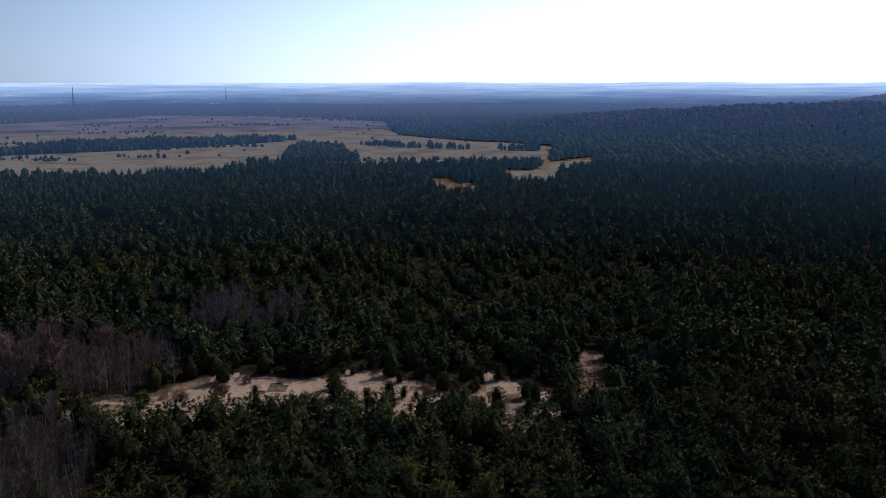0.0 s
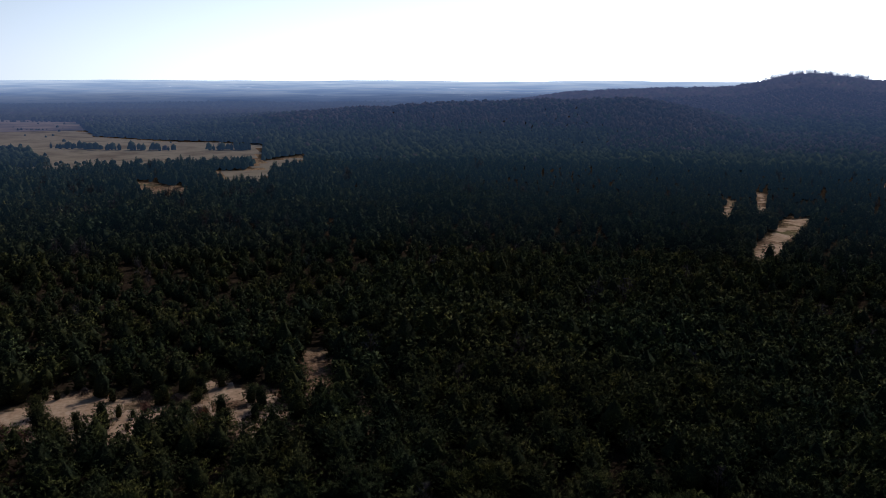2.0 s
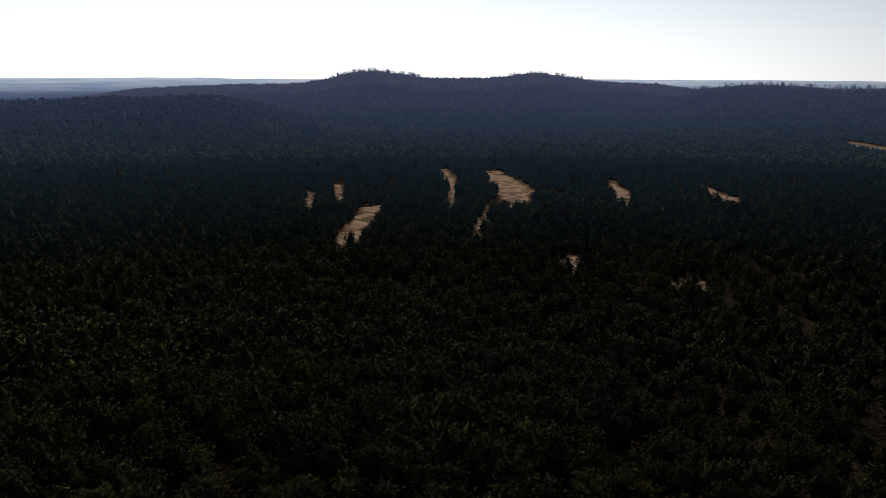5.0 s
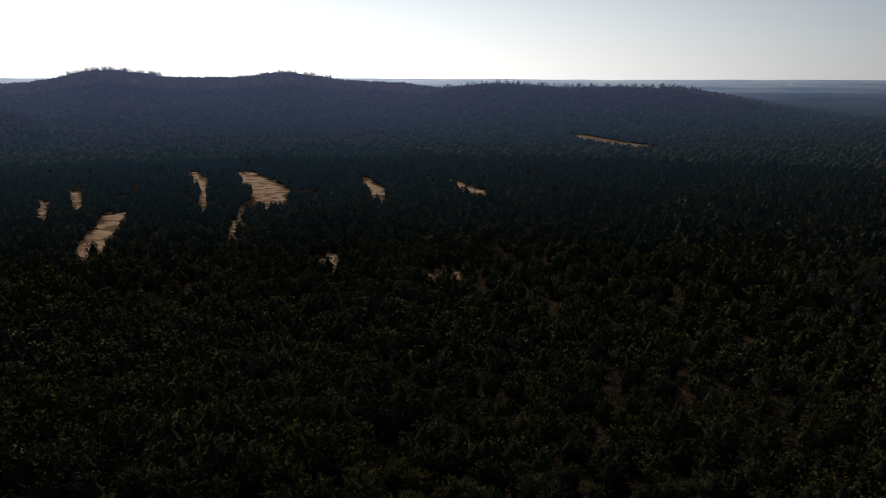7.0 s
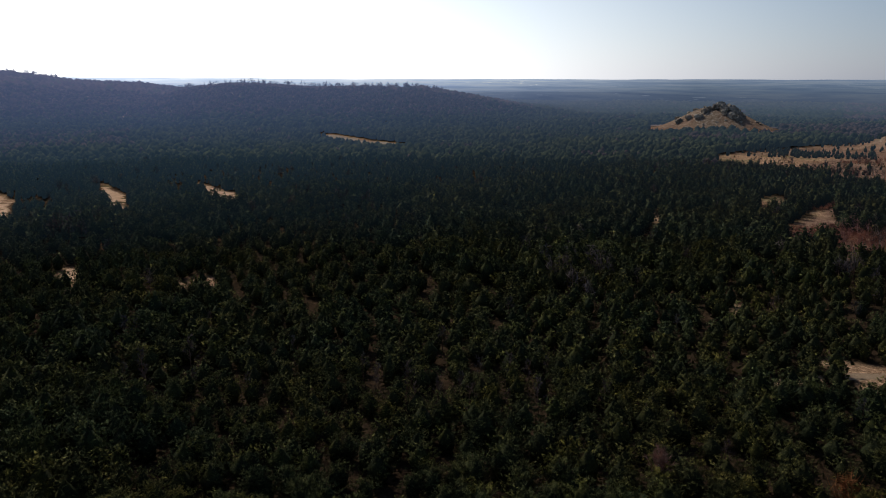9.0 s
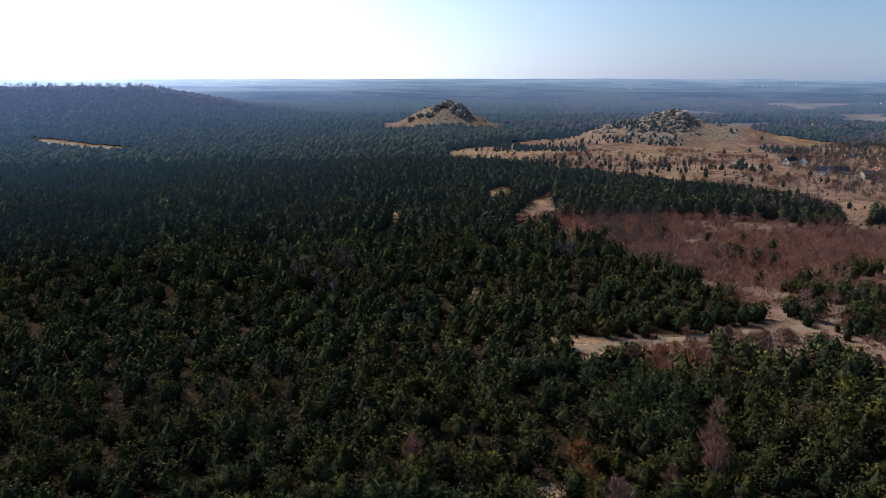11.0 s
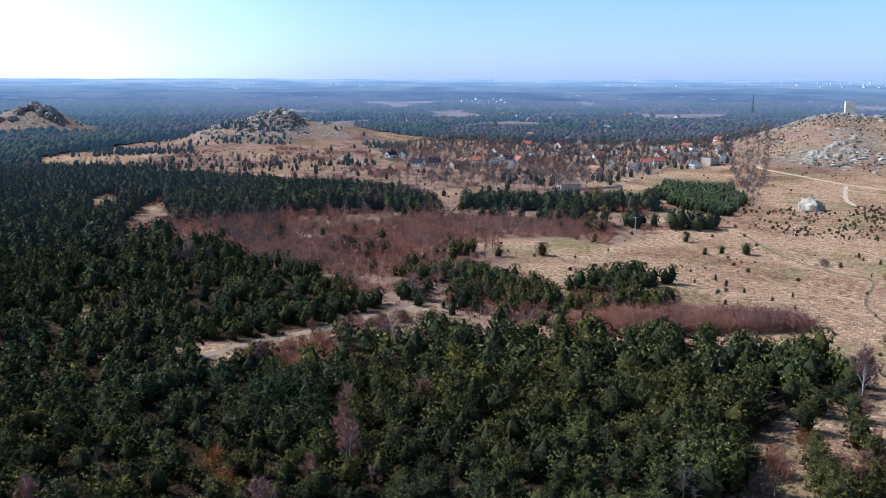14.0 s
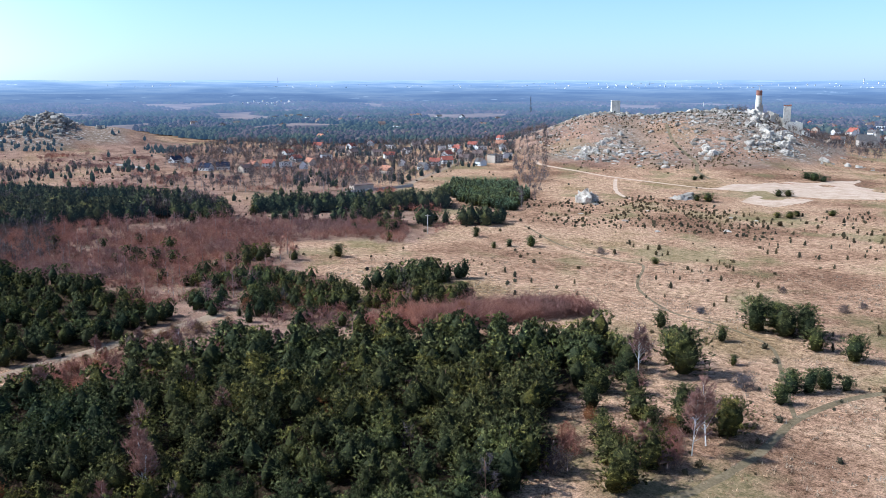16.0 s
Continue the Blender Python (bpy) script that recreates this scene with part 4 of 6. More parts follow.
FAR = [crown(90 + i, 3.4, 7.2, 5, 2) for i in range(3)]
DISTANT = [crown(93 + i, 4.2, 7.4, 4, 2) for i in range(3)]
VAST = [crown(96 + i, 5.8, 7.0, 5, 1) for i in range(3)]
for tpl, spacing, r0, r1, grow, names in (
        (FAR, 6.1, 720, 1150, 1.0, ("far dark green pine forest on the plain", "far leafless grey-brown wood")),
        (DISTANT, 7.8, 1150, 1700, 1.1, ("distant dark pine forest at the foot of the hills", "leafless grey-violet beech wood on a low hill")),
        (VAST, 12.0, 1700, 2620, 1.45, ("blue-green forest with painted haze on the plain below the hills", "violet-grey leafless wood with painted haze covering the far hills"))):
    x, y = grid(spacing, r0, r1, rng)
    ok = wooded(x, y)
    x, y = x[ok], y[ok]
    leafless = rng.random(len(x)) < bareness(x, y)
    size = rng.uniform(0.75, 1.2, len(x)) * grow * np.where(lump(x, y, 150, 46) > 0.5, 1.1, 0.85)
    kind = rng.integers(0, 3, len(x))
    for pick, label, mat, nm in ((~leafless, names[0], FAR_PINE, "haze_glow_pine_wood"), (leafless, names[1], FAR_BEECH, "haze_glow_beech_wood")):
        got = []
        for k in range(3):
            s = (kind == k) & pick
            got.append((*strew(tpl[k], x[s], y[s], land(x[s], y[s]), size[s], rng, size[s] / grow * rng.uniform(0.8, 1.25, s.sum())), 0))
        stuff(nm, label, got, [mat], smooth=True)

# tall leafless trees along the crests of the hills
ta = np.concatenate([rng.uniform(39.5, 45.4, 90), rng.uniform(50, 56, 45), rng.uniform(62, 80, 130)])
tr = np.where(ta < 60, rng.uniform(1960, 2080, len(ta)), rng.uniform(1770, 1860, len(ta)))
tx, ty = tr * np.sin(np.radians(ta)), tr * np.cos(np.radians(ta))
w, c = BARE_MID[0]
ts = rng.uniform(1.5, 2.0, len(tx)) * np.where(ta < 50, 1.0, 0.85)
stuff("haze_glow_beech_wood", "tall leafless trees standing on the crest of a far hill", [(*strew(w, tx, ty, land(tx, ty), ts, rng), 0), (*strew(c, tx, ty, land(tx, ty), ts, rng), 0)], [FAR_BEECH])

# ---- the distance, its haze painted as glow ----
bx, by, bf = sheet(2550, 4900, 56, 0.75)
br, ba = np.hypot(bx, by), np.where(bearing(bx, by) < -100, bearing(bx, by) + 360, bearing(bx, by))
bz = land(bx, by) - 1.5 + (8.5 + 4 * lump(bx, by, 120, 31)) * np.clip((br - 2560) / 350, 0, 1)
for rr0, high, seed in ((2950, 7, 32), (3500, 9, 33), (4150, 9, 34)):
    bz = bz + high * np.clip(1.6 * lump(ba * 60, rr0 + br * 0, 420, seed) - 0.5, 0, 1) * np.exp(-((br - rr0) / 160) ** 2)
tagged(new("backdrop", mesh("backdrop", np.stack([bx, by, bz], 1), bf[:, ::-1], make_distance(), smooth=True)), "forest and fields glowing as painted blue haze, out to low hills on the horizon", "distance", kind="structure")
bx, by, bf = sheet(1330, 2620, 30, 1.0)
tagged(new("haze_glow_fields", mesh("haze_glow_fields", np.stack([bx, by, land(bx, by) + 0.6], 1), bf[:, ::-1], make_fields(), smooth=True)), "tan fields under painted haze between the distant woods", "distance", kind="structure")


# ---- tracks, roads and bare sand ----
def ribbon(name, pts, width, mat, label, lift=0.05, kind="structure"):
    """A strip of worn ground along a line of the plan."""
    p = np.array(pts, float)
    q = np.concatenate([[2 * p[0] - p[1]], p, [2 * p[-1] - p[-2]]])
    out = []
    for i in range(len(p) - 1):
        a, b, c, d = q[i:i + 4]
        n = max(3, int(np.linalg.norm(c - b) / 3))
        t = np.arange(n)[:, None] / n
        out.append(0.5 * (2 * b + (c - a) * t + (2 * a - 5 * b + 4 * c - d) * t ** 2 + (3 * b - a - 3 * c + d) * t ** 3))
    line = np.concatenate(out + [p[-1:]])
    d = np.gradient(line, axis=0)
    nrm = np.stack([-d[:, 1], d[:, 0]], 1) / (np.linalg.norm(d, axis=1, keepdims=True) + 1e-6)
    rows = []
    for k, u in enumerate((-0.5, -0.17, 0.17, 0.5)):
        w = width * (u + (0.16 * (lump(line[:, 0], line[:, 1], 5, 50 + k) - 0.5) if abs(u) > 0.3 else 0))
        e = line + nrm * np.reshape(w, (-1, 1))
        rows.append(np.stack([e[:, 0], e[:, 1], land(e[:, 0], e[:, 1]) + lift - (0.03 if abs(u) > 0.3 else 0)], 1))
    v = np.stack(rows, 1).reshape(-1, 3)
    i = np.arange(len(line) - 1)[:, None] * 4 + np.arange(3)
    f = np.stack([i, i + 1, i + 5, i + 4], -1).reshape(-1, 4)
    return tagged(new(name, mesh(name, v, f, mat, smooth=True)), label, "track", kind=kind)


def patch(name, poly, mat, label, cell, lift=0.06, edge=4.0, bald=0.2):
    """A sheet of bare ground inside an outline of the plan, with a ragged edge."""
    p = np.array(poly, float)
    lo, hi = p.min(0) - edge, p.max(0) + edge
    gx, gy = np.meshgrid(np.arange(lo[0], hi[0], cell), np.arange(lo[1], hi[1], cell), indexing="ij")
    jx, jy = gx + (lump(gx, gy, edge * 2, 61) - 0.5) * edge * 2, gy + (lump(gx, gy, edge * 2, 62) - 0.5) * edge * 2
    ok = inside(poly, jx, jy) & (lump(gx, gy, edge * 1.3, 63) > bald)
    n = gy.shape[1]
    i = np.arange(gx.size).reshape(gx.shape)[:-1, :-1]
    keep = ok[:-1, :-1] & ok[1:, :-1] & ok[:-1, 1:] & ok[1:, 1:]
    i = i[keep]
    f = np.stack([i, i + n, i + n + 1, i + 1], -1)
    used, f = np.unique(f, return_inverse=True)
    x, y = gx.ravel()[used], gy.ravel()[used]
    return tagged(new(name, mesh(name, np.stack([x, y, land(x, y) + lift], 1), f.reshape(-1, 4), mat, smooth=True)), label, "sand", kind="structure")


TRACK_MAIN = [(70, -100), (62, -125), (59, -150), (60, -172), (57, -190), (51, -204), (45, -213), (30, -235)]
TRACK_SIDE = [(60, -174), (69, -191), (83, -219), (96, -228), (108, -232), (121, -235), (141, -252), (151, -266), (164, -292), (178, -293), (208, -302), (250, -329)]
ROAD_CASTLE = [(435, -585), (414, -567), (356, -546), (296, -532), (247, -526), (207, -550), (154, -565), (110, -573)]
ROAD_VILLAGE = [(388, -370), (403, -396), (430, -438), (480, -523), (521, -587), (560, -642)]
PATH_ROCK = [(324, -533), (300, -493), (280, -464), (260, -445)]
PATH_HILL = [(395, -735), (363, -690), (332, -656), (311, -631), (293, -598), (270, -570)]
ribbon("track", TRACK_MAIN, 2.0, TRACK, "worn grassy track across the dry heath")
ribbon("track", TRACK_SIDE, 1.1, TRACK, "worn footpath winding over the dry heath")
ribbon("track", ROAD_WOODS, 4.6, DIRT, "pale sandy forest road along the pines", 0.08)
ribbon("road", ROAD_CASTLE, 3.6, SAND, "pale dirt road below the castle hill", 0.09)
ribbon("road", ROAD_VILLAGE, 5.0, DIRT, "pale village street", 0.09)
ribbon("track", PATH_ROCK, 2.6, SAND, "short sandy path beside the white rock")
ribbon("track", PATH_HILL, 3.0, TRACK, "worn footpath up the castle hill", 0.12)
SAND_PIT = [(250, -533), (225, -601), (201, -612), (205, -657), (166, -596), (150, -560), (166, -537), (178, -515), (194, -489), (221, -494), (223, -532)]
patch("sand_patch", SAND_PIT, SAND, "bare pale sand flat below the castle hill", 1.4, 0.06, 14.0)
for k, p in enumerate((CUT_1, CUT_2, CUT_3, CUT_4, CUT_5, CUT_6, CUT_7, CUT_8, BREAK_1, SAND_NEAR_1, SAND_NEAR_2)):
    patch("clearing", p, OCHRE, "tan clearing cut into the dark forest", 3.0, 0.07, 2.0)
# sheets of straw laid over far ground, glowing as painted haze
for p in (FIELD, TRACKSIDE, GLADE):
    patch("haze_glow_field", p, STRAW, "straw-coloured field between dark woods, paled by painted haze", 9.0, 0.12, 8.0, -1.0)
patch("clearing", SANDY, OCHRE, "sunlit sandy clearing with ruts in the pine wood", 1.5, 0.07, 5.0)

# ---- loose trees, shrubs and junipers of the heath ----
LONE_PINES = [(93, -232, 12.9), (85, -233, 10.6), (82, -239, 10.8), (91, -241, 8.9), (74, -225, 7.4), (64, -223, 8.4), (91, -185, 14.2), (97, -190, 10.7), (115, -217, 6.1), (96, -216, 5.2), (85, -199, 3.3), (67, -189, 5.6), (64, -192, 6.8), (62, -197, 6.1)]
LONE_PINES += [(74, -152, 7.5), (80, -148, 6.5), (75, -138, 7.0), (82, -135, 7.5), (70, -161, 7.0), (88, -156, 6.0), (95, -150, 7.5), (100, -170, 6.5), (88, -237, 9.5), (79, -234, 8.0), (69, -194, 5.0), (58, -199, 4.5)]
LONE_PINES += [(66, -181, 5.5), (84, -151, 8.1), (87, -142, 5.4), (71, -123, 10.0), (78, -129, 7.7), (78, -159, 9.1), (67, -156, 9.8), (71, -132, 9.4), (99, -160, 6.9), (249, -291, 5.2), (227, -277, 3.4), (225, -285, 3.9), (218, -292, 5.9), (262, -220, 6.5), (71, -120, 7.8), (93, -164, 6.7)]
for x, y, h in LONE_PINES:
    pine_tree(int(rng.integers(0, 6)), stand(x, y, rng.uniform(0, 360), h / 10 * rng.uniform(1.1, 1.4), 0, h / 10 * 0.88), "bushy green pine standing free on dry grass", "free-standing pines")
for x, y, h in [(203, -524, 4.5), (223, -471, 5.6), (215, -619, 6.1), (166, -446, 3.8), (171, -443, 3.2), (165, -455, 3.3), (274, -565, 3.4), (161, -297, 2.8), (275, -557, 3.3), (152, -468, 3.3), (209, -619, 4.4), (229, -468, 4.6), (199, -530, 4.2), (222, -624, 5.2)]:
    pine_tree(int(rng.integers(0, 6)), stand(x, y, rng.uniform(0, 360), h / 10 * rng.uniform(2.0, 2.9), 0, h / 10), "low spreading pine on the open heath", "low pines of the heath")

made = 0
while made < 48:
    x, y = rng.uniform(-78, 30), rng.uniform(140, 212)
    if inside(SANDY, x, y) and (x > -26 or rng.random() < 0.16):
        h = rng.uniform(1.5, 5.5)
        pine_tree(int(rng.integers(0, 6)), stand(x, y, rng.uniform(0, 360), h / 10 * 1.3, 0, h / 10), "small bushy pine in a sandy clearing", "saplings of the clearing")
        made += 1
BIRCH = []
for i in range(3):
    w, c = bare(20 + i, 34, 52, 9.5, 2.9, 0.05)
    BIRCH.append((mesh("birch_trunk", *w, BIRCH_BARK), mesh("birch_twigs", *c, TWIG_PINK)))


def birch_tree(k, m, label="leafless birch with white trunk and reddish twigs"):
    t = thing("birch_tree", label, "tree", "leafless birches", m)
    part("trunk", BIRCH[k][0], t)
    part("twig_crown", BIRCH[k][1], t, "fine reddish-brown twigs")
    return t


for n, (x, y, h) in enumerate([(98, -175, 13.4), (68, -143, 12.9), (68, -149, 13.3), (72, -132, 9.4), (131, -65, 11.3), (129, -64, 10.1), (139, -13, 9.4), (145, -122, 6.0), (-90, 184, 18.0), (-87, 210, 9.5), (-73, 199, 8.9), (-96, 182, 15.9), (-31, 165, 7.3), (198, -99, 8.5), (192, -108, 7.5), (205, -92, 7.0)]):
    birch_tree(n % 3, stand(x, y, 70 * n, h / 10))
for n in range(9):
    a, r = radians(rng.uniform(110, 142)), rng.uniform(115, 240)
    x, y = r * math.sin(a), r * math.cos(a)
    if wooded(x, y):
        birch_tree(n % 3, stand(x, y, 70 * n, rng.uniform(0.7, 1.1)))
SHRUB = [mesh("shrub_stems", *bush(30 + i, 70, 5, 30, 2.6, 2.2, 0.03), TWIG) for i in range(3)]
SHRUB_RED = [mesh("shrub_stems", *bush(35 + i, 70, 5, 30, 2.6, 2.2, 0.03), m) for i, m in enumerate((TWIG_RED, RUSSET, TWIG_RED))]


def shrub(k, m, red=False):
    me = (SHRUB_RED if red else SHRUB)[k]
    ob = tagged(new("shrub", me), "leafless reddish-brown shrub in dry grass" if red else "leafless grey shrub in dry grass", "shrub", "leafless shrubs")
    ob.matrix_world = m


for n, (x, y, h) in enumerate([(83, -120, 6.7), (76, -185, 5.6), (114, -240, 3.4), (106, -284, 3.2), (82, -271, 3.8), (79, -280, 3.0), (188, -300, 4.2), (69, -134, 5.5), (167, -161, 4.4), (81, -140, 5), (76, -150, 5), (71, -142, 4), (96, -170, 5), (110, -170, 5), (74, -146, 5), (70, -138, 5.5), (78, -135, 5), (86, -128, 6), (90, -133, 5), (92, -145, 4)]):
    shrub(n % 3, stand(x, y, 50 * n, h / 3.2), n > 8)
# shrubs and low pines along the forest road
for n in range(34):
    k = int(rng.integers(1, len(ROAD_WOODS) - 1))
    x, y = ROAD_WOODS[k][0] - rng.uniform(5, 17), ROAD_WOODS[k][1] + rng.uniform(-9, 9)
    if n % 3:
        shrub(n % 3, stand(x, y, 50 * n, rng.uniform(0.8, 1.6)), True)
    else:
        pine_tree(n % 6, stand(x, y, 50 * n, rng.uniform(0.25, 0.4), 0, rng.uniform(0.18, 0.3)), "low young pine beside the forest road", "young pines by the road")
# red-brown shrubs in the near stand
for n in range(26):
    x, y = rng.uniform(105, 190), rng.uniform(-190, -40)
    if np.hypot(x, y) > 120:
        shrub(n % 3, stand(x, y, 50 * n, rng.uniform(1.2, 2.2)), True)

made = 0
while made < 30:
    x, y = rng.uniform(-70, 30), rng.uniform(140, 212)
    if inside(SANDY, x, y):
        shrub(made % 3, stand(x, y, 50 * made, rng.uniform(0.5, 1.3)), made % 2 == 0)
        made += 1

JUNI = []
for i in range(3):
    r2 = np.random.default_rng(200 + i)
    u = np.linspace(0.05, 1, 26)
    cc = np.stack([np.cos(u * 70) * 0.42 * (1.1 - u) ** 0.5, np.sin(u * 70) * 0.42 * (1.1 - u) ** 0.5, u * 2.3], 1)
    JUNI.append(mesh("juniper", *join([blob(r2, 0.42, 1.3, 1.2, 5, 3, 0.2), tufts(r2, cc, cc * (1, 1, 0) + (0, 0, 0.8), 4, 0.5, 0.09)]), JUNIPER))


def juniper(x, y, s, t):
    ob = tagged(new("juniper", JUNI[int(rng.integers(0, 3))]), "small upright brown-green juniper in dry grass", "juniper", "junipers of the heath")
    ob.matrix_world = stand(x, y, rng.uniform(0, 360), s, 0, t)


JUNIPER_AREA = [(215, -200), (240, -250), (255, -320), (215, -430), (150, -480), (60, -480), (20, -330), (30, -200), (55, -215), (105, -245), (160, -215)]
made = 0
while made < 150:
    x, y = rng.uniform(0, 270), rng.uniform(-490, -190)
    if inside(JUNIPER_AREA, x, y) and lump(x, y, 45, 71) > 0.35 and not inside(BRUSH_BAND, x, y):
        w = rng.uniform(0.45, 1.2)
        juniper(x, y, 0.85 * w * rng.uniform(0.9, 1.9), 0.85 * w)
        made += 1

# dry grass: loose tufts on the near heath
GRASS = foliage("dry_grass_blades", (0.15, 0.095, 0.06), (0.34, 0.235, 0.16), (0.52, 0.40, 0.285))
r2 = np.random.default_rng(210)
blades = needles(r2, r2.normal(size=(4, 3)) * (0.3, 0.3, 0.0) + (0, 0, 0.15), np.tile((0.0, 0.0, 1.0), (4, 1)), 2, 0.5, 0.09)
gx2, gy2 = grid(1.7, 105, 340, rng)
s = inside(HEATH, gx2, gy2) & ~wooded(gx2, gy2) & (rng.random(len(gx2)) < 0.12 + 0.4 * (lump(gx2, gy2, 9, 72) > 0.6)) & off_road(gx2, gy2, 4)
gx2, gy2 = gx2[s], gy2[s]
stuff("dry_grass", "loose tufts of bleached straw-coloured grass on the heath", [(*strew(blades, gx2, gy2, land(gx2, gy2), rng.uniform(0.6, 1.4, len(gx2)), rng), 0)], [GRASS], "grass")

# scrub: many small dark bushes, joined
lowbush = blob(np.random.default_rng(3), 0.9, 0.9, 0.5, 5, 2, 0.35)
lowbush = join([lowbush, tufts(np.random.default_rng(4), lowbush[0] * 0.9, lowbush[0] - (0, 0, 0.2), 2, 0.7, 0.2)])
KNOLL = [(300, -400), (265, -455), (215, -455), (170, -430), (150, -390), (190, -360), (245, -345), (285, -360)]
SLOPE = [(520, -690), (470, -770), (350, -860), (290, -760), (270, -640), (330, -590), (400, -590), (470, -640)]
sx, sy = grid(2.7, 100, 900, rng)
chance = 0.008 + 0.04 * (lump(sx, sy, 35, 81) > 0.66)
chance = np.where(inside(KNOLL, sx + 30 * (lump(sx, sy, 25, 84) - 0.5), sy + 30 * (lump(sx, sy, 25, 85) - 0.5)), 0.10 + 0.35 * (lump(sx, sy, 18, 82) > 0.42), chance)
chance = np.where(inside(SLOPE, sx, sy), 0.09 + 0.22 * (lump(sx, sy, 30, 83) > 0.45), chance)
chance = np.where(inside(MEADOW, sx, sy), 0.015 + 0.10 * (lump(sx, sy, 30, 86) > 0.7), chance)
s = inside(HEATH, sx, sy) & (rng.random(len(sx)) < chance)
s &= ~inside(SAND_PIT, sx, sy)
sx, sy = sx[s], sy[s]
stuff("heath_scrub", "low dark juniper and bramble bushes dotted over dry grass", [(*strew(lowbush, sx, sy, land(sx, sy), 0.3 + 0.75 * rng.random(len(sx)) ** 1.7, rng), 0)], [JUNIPER], "scrub")

# brush: bare thickets
THICK = bush(50, 15, 4, 4, 3.8, 3.2, 0.06)
BAND = bush(51, 30, 5, 6, 4.0, 3.2, 0.04)
bxs, bys = grid(3.2, 150, 900, rng)
br = (inside(BRUSH, bxs, bys) & (lump(bxs, bys, 22, 91) > 0.13)) | (inside(BRUSH_EDGE, bxs, bys) & (lump(bxs, bys, 13, 91) > 0.6)) | ((inside(MIXED, bxs, bys) | inside(ROADSIDE, bxs, bys)) & (lump(bxs, bys, 10, 94) > 0.4) & off_road(bxs, bys, 5.5))
bandx, bandy = grid(1.9, 150, 400, rng)
bb = inside(BRUSH_BAND, bandx, bandy)
sc = inside(MEADOW, bxs, bys) & (lump(bxs, bys, 17, 92) > 0.74) & (rng.random(len(bxs)) < 0.5)
wm = (bearing(bxs, bys) > 74) & wooded(bxs, bys) & (lump(bxs, bys, 40, 93) > 0.86) & (np.hypot(bxs, bys) < 420)
for tpl, pick, h, label, mat in ((THICK, br | sc, 1.0, "wide thicket of leafless red-brown brush", TWIG_RED), (BAND, bb, 1.15, "band of reddish leafless saplings in dry grass", TWIG_RED), (THICK, wm, 0.8, "russet undergrowth between the pines", RUSSET)):
    x, y = (bandx[pick], bandy[pick]) if tpl is BAND else (bxs[pick], bys[pick])
    stuff("brushwood", label, [(*strew(tpl, x, y, land(x, y), rng.uniform(0.7, 1.35, len(x)) * h, rng), 0)], [mat], "thicket")

# trees of the heath, the village and the far meadow
HOUSES = [(606, -373, 5), (605, -388, 5), (686, -392, 5), (677, -400, 2), (591, -408, 1), (595, -426, 0), (586, -437, 4), (615, -470, 0), (563, -438, 2), (582, -460, 1), (723, -583, 0), (619, -508, 4), (626, -547, 3), (507, -455, 1), (478, -452, 1), (657, -626, 4), (609, -563, 3), (690, -601, 0)]
HOUSES += [(519, -509, 2), (480, -495, 2), (501, -531, 0), (503, -548, 0), (545, -594, 0), (602, -648, 4), (601, -666, 4), (582, -674, 0), (551, -650, 4), (470, -574, 6), (481, -605, 4), (611, -757, 0), (753, -637, 3), (645, -653, 3), (604, -599, 2), (711, -648, 0), (698, -730, 3)]
w, c = BARE_MID[1]
vx, vy = grid(6.0, 250, 1250, rng)
p = np.zeros(len(vx))
PALE_BIRCHES = [(372, -112), (330, -118), (335, -140), (420, -170), (428, -140)]
VILLAGE_FRONT = [(545, -268), (480, -290), (446, -311), (418, -336), (406, -364), (440, -410), (500, -350), (570, -291)]
p = np.where(inside(BRUSH, vx, vy), 0.4, p)
p = np.where(inside(VILLAGE_FRONT, vx, vy), 0.42, p)
va, vr = bearing(vx, vy), np.hypot(vx, vy)
behind = (va > 154) & (va < 169) & (vr > 850 + 14 * (162 - np.minimum(va, 162))) & (vr < 1180)
p = np.where(behind, 0.5, p)
p = np.where(inside(PALE_BIRCHES, vx, vy), 0.95, p)
MEADOW_BIRCHES = [(790, -140), (760, -240), (700, -325), (610, -275), (633, -195), (700, -130)]
p = np.where(inside(MEADOW_BIRCHES, vx, vy), 0.3 * (lump(vx, vy, 26, 96) > 0.4), p)
p = np.where(inside(BRUSH_EDGE, vx, vy), 0.25, p)
p = np.where(inside(VILLAGE_TREES, vx, vy), 0.55, p)
near_house = np.min([np.hypot(vx - hx * 0.985, vy - hy * 0.985) for hx, hy, _ in HOUSES], 0) < 10
p = np.where(inside(BIRCHES, vx, vy), 0.42, p)
p = np.where((inside(HEATH, vx, vy) & ~near_house) | behind, p, 0)
s = rng.random(len(vx)) < p
x, y = vx[s], vy[s]
sz = rng.uniform(0.6, 1.15, len(x))
red = (inside(BRUSH, x, y) | inside(BRUSH_EDGE, x, y)) & ~inside(PALE_BIRCHES, x, y)
for pick, label, mat in ((~red, "leafless grey-violet trees round the village", TWIG), (red, "leafless red-brown saplings in the brush", TWIG_RED)):
    stuff("bare_trees", label, [(*strew(w, x[pick], y[pick], land(x[pick], y[pick]), sz[pick], rng), 1), (*strew(c, x[pick], y[pick], land(x[pick], y[pick]), sz[pick], rng), 0)], [mat, GREY_BARK], "trees")
CRAG_WOOD = [(840, -90), (1000, -170), (1120, -240), (1010, -290), (900, -240), (820, -170)]
GARDEN = [(560, -400), (640, -420), (640, -520), (560, -520)]
COPSE = [(790, -425), (830, -440), (815, -475), (772, -462)]
CRAG_FOOT = [(905, -243), (945, -253), (907, -367), (868, -352)]
p = np.zeros(len(vx))
